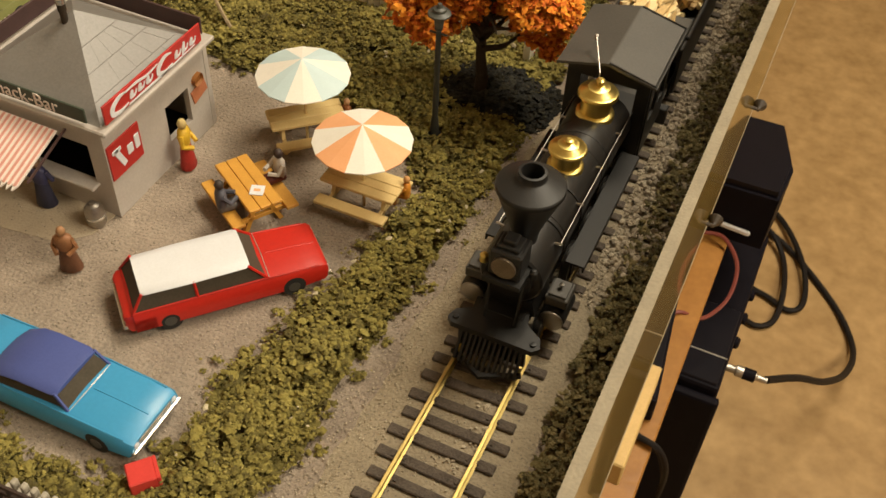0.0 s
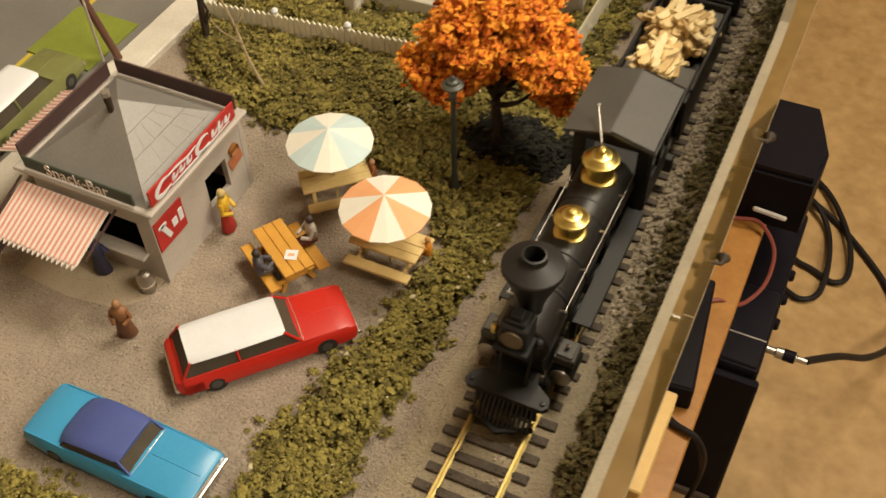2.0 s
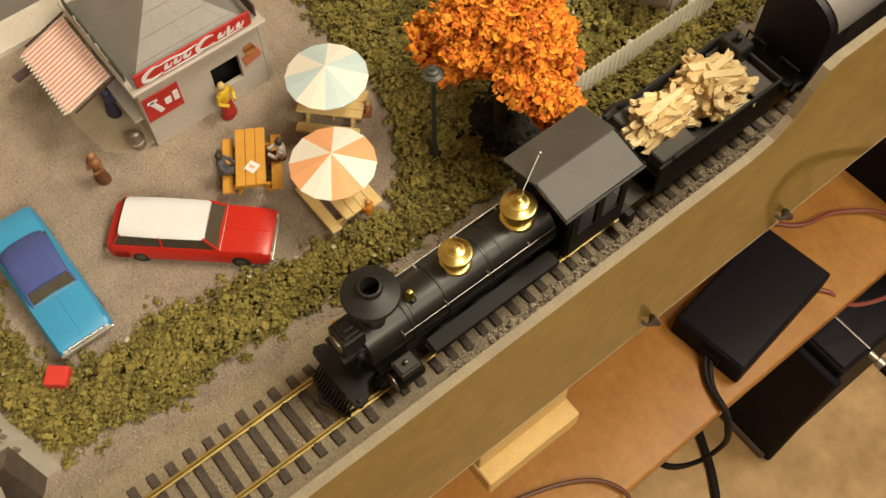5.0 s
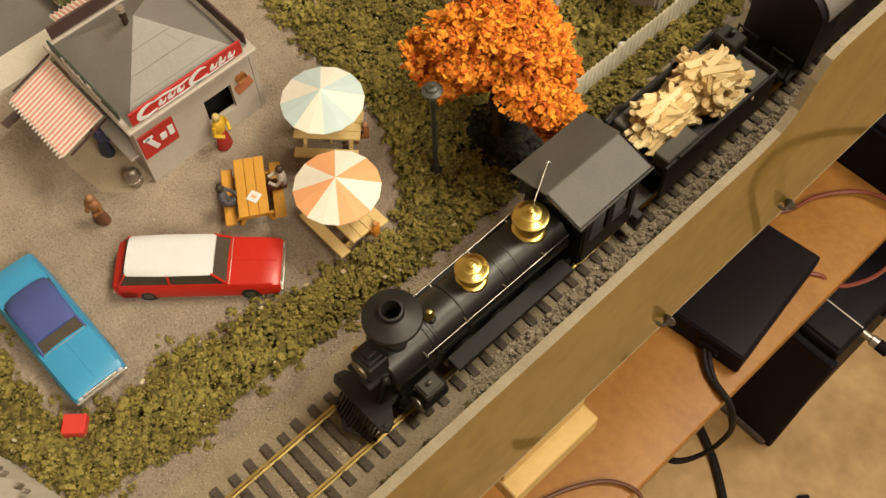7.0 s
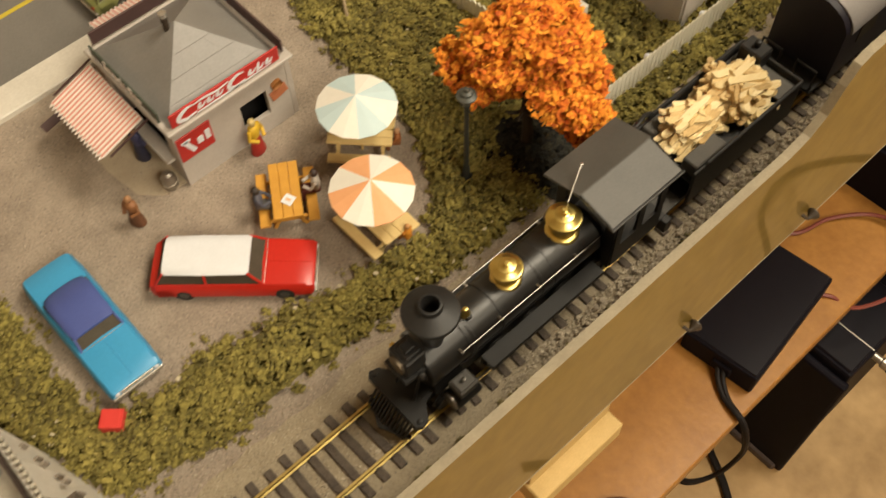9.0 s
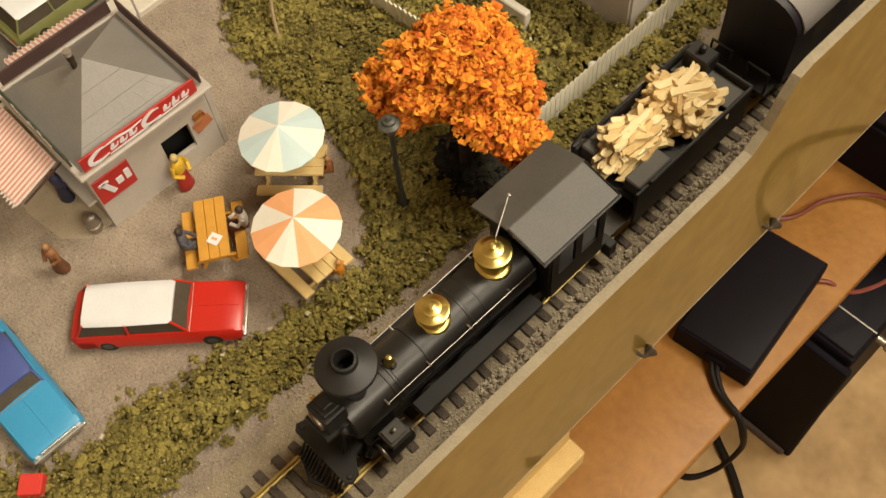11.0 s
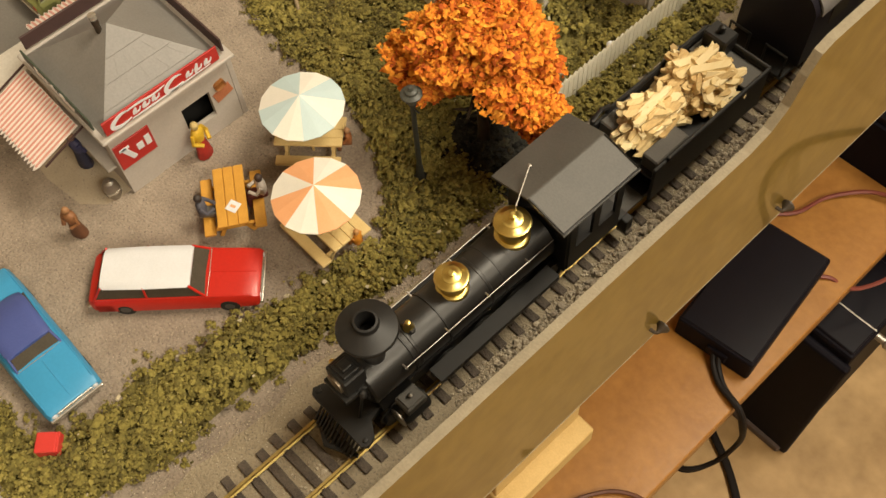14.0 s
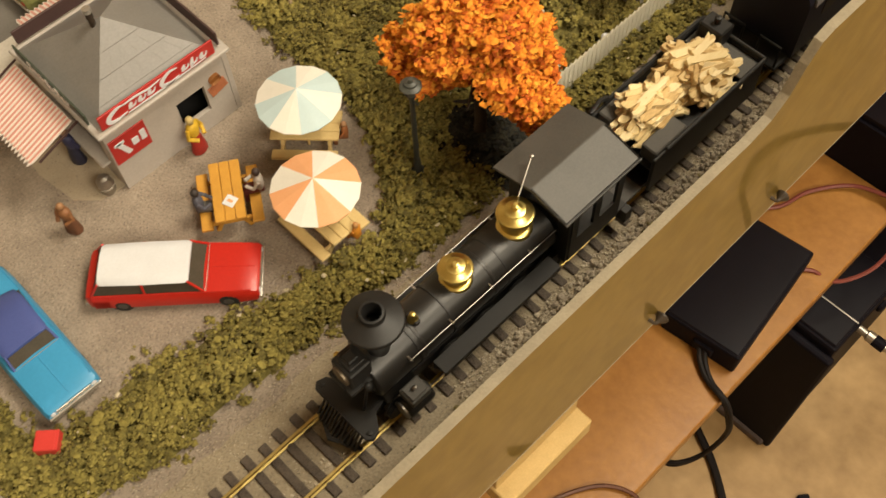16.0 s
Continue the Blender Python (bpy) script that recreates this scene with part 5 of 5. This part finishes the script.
# ---- lamp post ----
lp = thing("street_lamp", (-5.4, 6.5, GZ), 0, "black-green model street lamp with a round hooded head", "street lamp")
part("base", lathe([(0.24, 0.0), (0.24, 0.25), (0.16, 0.4), (0.12, 0.9), (0.10, 1.0)], (0, 0, 0), 14), DARKGREEN, lp, "", 40)
part("post", lathe([(0.10, 0.9), (0.085, 4.3), (0.13, 4.35), (0.13, 4.45), (0.0, 4.46)], (0, 0, 0), 12), DARKGREEN, lp, "", 40)
part("head", lathe([(0.12, 4.4), (0.15, 4.6), (0.17, 4.84), (0.36, 4.87), (0.36, 4.93), (0.22, 5.0), (0.2, 5.08), (0.1, 5.12), (0.06, 5.25), (0, 5.26)], (0, 0, 0), 18), material("grey_green_lamp_hood", (0.085, 0.088, 0.075), (0.05, 0.052, 0.045), 0.45, size=0.3, bump=0.1), lp, "round lamp head with stepped hood", 40)
part("cross_arm", tube([(-0.3, 0, 4.2), (0.3, 0, 4.2)], 0.035, 6), DARKGREEN, lp)


# ---- picket fence ----
def fence(p0, p1, label, pitch=0.25, h=1.15):
    skirt = h - 0.25
    d = Vector((p1[0] - p0[0], p1[1] - p0[1], 0))
    ln = d.length
    fe = thing("picket_fence", (p0[0], p0[1], GZ + 0.1), math.degrees(math.atan2(d.y, d.x)), label, "fence", "picket fences")
    for z in (0.3, 0.75):
        part("fence_rail", box((ln / 2, 0.06, z), (ln, 0.06, 0.14)), FENCE, fe)
    part("fence_skirt", box((ln / 2, 0.035, 0.03 + skirt / 2), (ln, 0.03, skirt)), FENCE, fe)
    pk = bmesh.new()
    loft([[(-0.11, y, 0), (0.11, y, 0), (0.11, y, h - 0.12), (0, y, h), (-0.11, y, h - 0.12)] for y in (-0.05, 0.02)], pk)
    first = part("picket", pk, FENCE, fe, at=(0.1, 0, 0))
    n = int(ln / pitch)
    for k in range(1, n):
        o = new("picket", first.data)
        o.parent, o.location = fe, ((0.1 + k * pitch) * CM, 0, 0)
    for k in range(0, n, 13):
        post = part("post", box((0.1 + k * pitch, 0.1, 0.55), (0.24, 0.24, 1.1), 0.04), FENCE, fe)
        part("finial", lathe([(0.0, 1.05), (0.14, 1.12), (0.16, 1.24), (0.08, 1.33), (0, 1.34)], (0.1 + k * pitch, 0.1, 0), 10), WHITE, post)
    return fe


fence((-19.3, 11.3), (-4.5, 12.9), "cream plastic picket fence across the turf")
fence((-4.05, 11.6), (-3.95, 34.0), "cream plastic picket fence along the railway", 0.25, 1.5)

# ---- yard house behind the fence ----
ho = thing("house", (-9.2, 20.5, GZ), 6, "pale grey model house behind the picket fence", "house")
hw = bmesh.new()
for c, s in (((0, -3.0, 1.6), (8.0, 0.2, 3.2)), ((0, 3.0, 1.6), (8.0, 0.2, 3.2)), ((-4, 0, 1.6), (0.2, 6.0, 3.2)), ((4, 0, 1.6), (0.2, 6.0, 3.2))):
    box(c, s, 0, None, hw)
part("wall", hw, PLASTER, ho)
rf = loft([[(-4.5, y, 3.1), (4.5, y, 3.1), (0.1, y, 5.0), (-0.1, y, 5.0)] for y in (-3.5, 3.5)])
part("roof", rf, material("pale_grey_house_roof", (0.40, 0.37, 0.31), (0.32, 0.295, 0.25), 0.7, size=1.5, bump=0.2), ho)
part("door", box((-1.5, -3.12, 1.0), (1.0, 0.06, 2.0), 0.01), SIGNBACK, ho)
part("window", box((1.5, -3.12, 1.7), (1.1, 0.06, 1.1), 0.01), TINT, ho)
yard = thing("garden_wall", (-13.6, 15.2, GZ), 2, "low cream garden wall in the yard", "wall")
part("long_side", box((2.6, 0, 0.5), (6.5, 0.35, 1.0), 0.05), KERB, yard)
part("short_side", box((-0.4, 1.7, 0.5), (0.35, 3.6, 1.0), 0.05), KERB, yard)
part("end_post", box((-0.4, -0.4, 0.55), (0.6, 0.9, 1.1), 0.08), KERB, yard)

# ---- dry twigs and the utility pole ----
tw = thing("bare_twig", (-14.0, 8.1, GZ), 0, "pale dry twig leaning over the turf", "twig")
part("stem", tube(smooth_line([(0, 0, 0.05), (-1.3, 0.7, 0.9), (-2.9, 2.0, 1.7), (-4.2, 2.6, 3.0)], 5), 0.08, 6, None, [0.09 - 0.004 * k for k in range(16)]), TWIG, tw)
part("branch", tube(smooth_line([(-2.6, 1.75, 1.55), (-2.4, 2.4, 2.3), (-2.7, 2.8, 3.0)], 4), 0.04, 5), TWIG, tw)
part("branch", tube(smooth_line([(-2.0, 1.3, 1.3), (-2.7, 1.0, 1.9), (-3.3, 1.2, 2.2)], 4), 0.035, 5), TWIG, tw)
up = thing("utility_pole", (-19.0, 5.0, GZ), 0, "thin pale grey model pole behind the snack bar", "pole")
part("pole", lathe([(0.05, 0), (0.04, 9.5), (0, 9.55)], (0, 0, 0), 10), PLASTER, up)
up2 = thing("leaning_post", (-21.0, 7.6, GZ + 0.1), 0, "red-brown leaning post at the kerb", "post")
part("pole", tube([(0, 0, 0), (-1.5, -0.1, 4.8)], 0.16, 8), material("red_brown_post", (0.14, 0.06, 0.035), (0.10, 0.045, 0.028), 0.7), up2)
dt = thing("bare_tree", (-18.3, 10.0, GZ), 0, "leafless brown model tree with forked branches", "tree")
part("trunk", tube([(0, 0, 0), (-0.15, 0.2, 1.5), (-0.1, 0.3, 3.6)], 0.16, 7, None, [0.2, 0.15, 0.06]), BARK, dt)
for q in (((-0.15, 0.2, 1.4), (-0.9, 0.5, 3.4)), ((-0.12, 0.25, 2.0), (0.6, 0.6, 3.8)), ((-0.1, 0.2, 0.9), (0.5, -0.3, 2.6))):
    part("branch", tube([q[0], [(a + b) / 2 + 0.1 for a, b in zip(*q)], q[1]], 0.07, 6, None, [0.09, 0.06, 0.03]), BARK, dt)

# ---- bridge ramp over the track ----
br = thing("road_bridge", (0, 0, 0), 0, "tan concrete model bridge rising over the track", "bridge")
line = [(-6.6, 3.35), (-5.5, 3.4), (-3.8, 3.7), (-2.2, 4.3), (-0.6, 5.1), (1.2, 5.8), (3.4, 6.2)]
NORTH, SOUTH = -11.15, -13.35


def deck_z(x):
    return interp(x, [p[0] for p in line], [p[1] for p in line])


dk = loft([[(x, NORTH - 0.2, z), (x, SOUTH, z), (x, SOUTH, z - 0.4), (x, NORTH - 0.2, z - 0.4)] for x, z in line])
part("deck", dk, CONCRETE, br, "tan-grey concrete deck", 30)
# the north side: a flared wall down to the ground as far as the abutment, then a girder over the track
part("flared_wall", loft([[(x, NORTH, deck_z(x) + 0.15), (x, NORTH - 0.2, deck_z(x) + 0.15), (x, NORTH - 0.2, GZ - 0.2), (x, NORTH + f, GZ - 0.2)] for x, f in ((-6.7, 0.5), (-5.2, 0.9), (-3.6, 1.3))]), KERB, br, "pale cast wall with small dark slots")
for k in range(6):
    part("slot", box((-6.1 + 0.45 * k, NORTH + 0.24 + 0.09 * k, 2.3 - 0.35 * (k % 2)), (0.09, 0.16, 0.36), 0.02, (12, 0, 0)), STONEWALL, br, "dark weep slot")
part("girder", loft([[(x, NORTH + 0.12, deck_z(x) + 0.3), (x, NORTH - 0.2, deck_z(x) + 0.3), (x, NORTH - 0.2, deck_z(x) - 0.7), (x, NORTH + 0.12, deck_z(x) - 0.7)] for x in (-2.3, -0.6, 1.2, 3.4)]), KERB, br, "pale girder over the track")
part("abutment", prism([(-6.6, SOUTH + 0.05), (-3.6, SOUTH + 0.05), (-3.6, NORTH - 0.21), (-6.6, NORTH - 0.21)], GZ - 0.1, 2.93), STONEWALL, br)
# darker than the abutment: the shade below the deck is in this colour
part("abutment_face", prism([(-3.59, SOUTH + 0.1), (-3.3, SOUTH + 0.3), (-3.1, NORTH + 0.3), (-3.59, NORTH + 0.7)], GZ - 0.1, 2.9), material("deck_shade_brown", (0.13, 0.098, 0.072), (0.07, 0.052, 0.04), 0.9, size=0.5, fine=0.08, bump=0.6), br, "stone face painted dark brown for the shade under the deck")
part("manhole", lathe([(0.72, 3.38), (0.72, 3.46), (0.62, 3.48), (0.6, 3.465), (0, 3.465)], (-5.35, -12.35, 0), 28), material("grey_disc", (0.30, 0.29, 0.27), (0.24, 0.23, 0.21), 0.7), br, "grey round plate")
for k in range(17):
    x = -6.45 + 0.25 * k
    part("cream_post", box((x, NORTH - 0.02, deck_z(x) + 0.3), (0.12, 0.16, 0.26), 0.04, None, None, 2), CONCRETE, br, "cream stub post")
RAILBROWN = material("dark_brown_cast_railing", (0.055, 0.035, 0.028), (0.035, 0.023, 0.018), 0.6, size=0.2, bump=0.2)


def railing(parent, pts, h=0.85, n=9):
    """A cast railing along points on its foot: top and middle bar and upright bars."""
    foot = [Vector(p) for p in pts]
    for dz in (h, h * 0.55, 0.1):
        part("handrail", tube([p + Vector((0, 0, dz)) for p in foot], 0.05, 5), RAILBROWN, parent, "dark brown cast handrail")
    for k in range(n + 1):
        u = k / n * (len(foot) - 1)
        a = min(int(u), len(foot) - 2)
        p = foot[a].lerp(foot[a + 1], u - a)
        part("baluster", box((p.x, p.y, p.z + h / 2), (0.06, 0.06, h)), RAILBROWN, parent)


railing(br, [(-6.6, NORTH - 0.3, 3.35), (-4.4, NORTH - 0.3, 3.56), (-2.3, NORTH - 0.3, 4.25)], 0.62, 15)
railing(br, [(-4.5, SOUTH + 0.08, 3.55), (-3.4, SOUTH + 0.08, 3.85), (-2.2, SOUTH + 0.08, 4.3)], 0.85, 8)
railing(br, [(-6.6, NORTH - 0.4, 3.36), (-6.6, -12.4, 3.36)], 0.6, 5)
st = thing("staircase", (0, 0, 0), 0, "tan model staircase with dark railings beside the bridge", "stairs")
for k in range(9):
    part("step", box((-5.42 - 0.03 * k, -13.6 - 0.36 * k, 3.0 - 0.36 * k), (1.75, 0.42, 0.36), 0.03), CONCRETE, st)
    if k < 8:
        # solid dark strip that paints the shade between two treads
        part("riser_shade", box((-5.42 - 0.03 * k, -13.84 - 0.36 * k, 2.78 - 0.36 * k), (1.7, 0.06, 0.30)), RAILBROWN, st, "dark strip painted as the shade below the tread")
for x in (-6.4, -4.5):
    railing(st, [(x, -13.5, 3.2), (x - 0.15, -15.1, 1.6), (x - 0.3, -16.5, 0.2)], 0.85, 9)

# ---- things on the edge board, the shelf and the floor ----
for y, z, tilt in ((8.6, -2.0, 20), (15.5, -1.9, 40)):
    na = thing("bent_nail", (3.84, y, z), 0, "dark bent nail in the edge board", "nail", "bent nails")
    part("shank", tube([(-0.05, 0, 0), (0.12, 0.02, -0.02), (0.2, 0.12, -0.12)], 0.07, 7), STEELNAIL, na)
    part("head", lathe([(0.06, 0), (0.10, 0.1), (0.26, 0.32), (0.26, 0.37), (0, 0.38)], (0.2, 0.1, -0.1), 12, "y"), STEELNAIL, na, "flared dark nail head")
bl = thing("pine_block", (3.82, 3.9, -4.0), 0, "pale pine block fixed under the edge board", "block")
part("block", box((-0.52, 0, -3.6), (1.4, 4.6, 1.2), 0.06), PINE, bl)
part("hanger", box((-0.87, 0, -0.75), (0.6, 4.4, 4.5), 0.03), PINE, bl)
GLOSSBLACK = material("glossy_black_plastic", (0.007, 0.0065, 0.010), (0.010, 0.009, 0.013), 0.3, size=1.5, fine=0.08, bump=0.03, spec=0.2)
ps = thing("power_supply", (-0.03, 30.9, -37), 7, "black glossy power supply lying on the wooden shelf", "power supply")
part("case", box((0, 0, 1.2), (6.0, 10.7, 2.4), 0.22, None, None, 2), BLACKPLASTIC, ps)
part("lid", box((0, 0, 2.42), (5.6, 10.3, 0.16), 0.05), GLOSSBLACK, ps, "glossy black lid")
part("socket", box((0.4, -5.4, 1.1), (1.6, 0.3, 1.0), 0.1), BLACKPLASTIC, ps)
for off in (-0.22, 0.22):
    part("lead", tube(smooth_line([(0.4 + off, -5.4, 1.0), (0.9 + off, -6.0, 0.5), (2.0 + off, -6.9, 0.35), (3.7 + off * 0.5, -7.6, 0.4), (4.6 + off * 0.5, -7.8, -1.4), (4.9, -7.4, -5 - off), (4.2, -8.2, -9), (2.6, -9.6, -10.5 - off), (0, -9.5, -11)], 6), 0.2, 8), WIREBLACK, ps)
fc = thing("floor_cable", (0, 0, FLOOR), 0, "black cable running out over the floor from below the shelf", "cable")
part("cable", tube(smooth_line([(-4, 36, 0.4), (1.6, 32.7, 0.4), (5.0, 30.9, 0.4), (8.2, 28.5, 0.4), (11.5, 25.2, 0.4), (17, 18, 0.4)], 6), 0.4, 8), WIREBLACK, fc)
tw2 = thing("black_cabinet", (0, 0, FLOOR), 0, "black equipment cabinet standing on the floor beside the shelf", "cabinet")
part("body", box((3.6, 46.2, 10.6), (7.9, 19.6, 21.2), 0.35, None, None, 2), BLACKPLASTIC, tw2)
part("front_bezel", box((3.75, 36.1, 10.2), (8.3, 0.9, 20.0), 0.3, None, None, 2), BLACKPLASTIC, tw2)
part("top_panel", box((4.2, 41.0, 21.25), (6.2, 8.6, 0.3), 0.1), GLOSSBLACK, tw2, "glossy black top panel")
# thin steel bar drawn in place of a reflection on the top
part("reflection_line", box((4.6, 39.6, 21.42), (5.6, 0.12, 0.06)), STEEL, tw2, "thin grey line painted as a reflection")
part("foot_strip", box((4.6, 35.62, 0.6), (5.4, 0.5, 1.2), 0.2), material("grey_brown_foot", (0.10, 0.075, 0.07), (0.07, 0.052, 0.05), 0.6), tw2, "grey-brown foot strip")
for y in (43.5, 46.5, 49.5):
    part("button", box((7.7, y, 19.4), (0.6, 1.0, 0.9), 0.2), BLACKPLASTIC, tw2)
part("jack", lathe([(0.34, 0), (0.34, 0.9), (0.5, 1.0), (0.5, 1.9), (0.36, 2.0), (0.36, 2.7), (0.28, 2.8), (0.26, 3.6), (0, 3.6)], (7.4, 40.4, 19.6), 14, "x"), STEEL, tw2, "silver barrel plug")
part("jack_sleeve", lathe([(0.53, 0), (0.53, 1.0)], (9.0, 40.4, 19.6), 14, "x"), BLACKPLASTIC, tw2)
ad = thing("adapter_box", (0, 0, -37), 0, "black plastic box with chamfered corner on the shelf", "adapter")
part("case", prism([(-4.0, 46.0), (6.9, 46.3), (7.25, 50.4), (5.6, 55.4), (-4.0, 55.2)], 0.02, 5.4), BLACKPLASTIC, ad)
part("lid", prism([(-3.8, 46.3), (6.7, 46.6), (6.95, 50.4), (5.4, 55.1), (-3.8, 54.9)], 5.41, 6.0), GLOSSBLACK, ad, "glossy black lid")
part("white_edge", box((4.3, 45.95, 1.6), (2.8, 0.3, 0.5), 0.12, (0, 4, 0)), WHITE, ad, "white strip on the front")
cb = thing("black_cable", (0, 0, FLOOR), 0, "thick black cable looped from a plug down to the floor", "cable")
part("loop", tube(smooth_line([(10.9, 40.5, 19.6), (13.7, 45.1, 16), (16.7, 50.2, 11), (19.4, 57.6, 5), (20.4, 64.8, 1.0), (18.4, 69.9, 0.4), (14.9, 74.2, 0.4), (11.3, 77.7, 0.4), (8.4, 79.5, 0.6), (5.5, 81, 0.5), (6.0, 84.2, 0.5), (8.3, 83.3, 0.5), (10.9, 79.6, 0.9), (13.3, 74.4, 1.0), (14.1, 69.8, 0.6), (12.8, 68.0, 0.5), (10.2, 69.0, 0.5), (7.7, 70.0, 0.5), (5.0, 74, 0.5), (6.2, 79.5, 0.9), (8.6, 78.6, 1.3), (10.8, 75.3, 0.6), (11.7, 69.7, 1.1), (11.6, 65.8, 0.5), (10.0, 64.1, 0.5), (7.8, 64.9, 0.5), (4.5, 67, 0.5)], 8), 0.34, 8), WIREBLACK, cb)
wr = thing("red_wire", (0, 0, -37), 0, "thin dull red wire curling over the shelf edge", "wire")
part("strand", tube(smooth_line([(-6, 36, 0.3), (-2.5, 39, 0.3), (-1.5, 41.9, 0.4), (0.4, 44.4, 0.6), (2.4, 45.2, 0.9), (4.0, 45.2, 0.9), (5.6, 43.6, 0), (5.8, 41.0, -1), (4.9, 38.6, -1.2), (3.9, 37.2, -0.6), (2.8, 36.6, 0.2), (1.4, 35.4, 0.2)], 6), 0.17, 6), WIRERED, wr)
wr2 = thing("brown_wire", (0, 0, -37), 0, "thin brown wire curling over the shelf", "wire")
part("strand", tube(smooth_line([(-1.0, 4, 0.2), (0.2, 8.6, 0.25), (1.3, 11.6, 0.3), (2.7, 13.6, 0.4), (4.6, 14.4, 0.4), (5.7, 13.2, 0.3), (5.4, 11.9, 0.1), (4.2, 12.1, 0.15), (3.8, 12.9, 0.2)], 8), 0.15, 6), WIREBROWN, wr2)
sc = thing("dark_scrap", (14.3, 33.3, FLOOR), -38, "small dark scrap lying on the floor", "scrap")
part("scrap", box((0, 0, 0.25), (3.4, 1.1, 0.5), 0.1), BLACKPLASTIC, sc)
gs = np.random.default_rng(31)
pts = [(gs.uniform(1.55, 3.2), gs.uniform(3, 24), gs.uniform(0.0, 0.14)) for _ in range(2200)]
scatter("rubble", pts, gs.uniform(0.04, 0.12, len(pts)), STONES, "grey ballast rubble beside the track", "stones", 0.8, PEBBLES, seed=13)
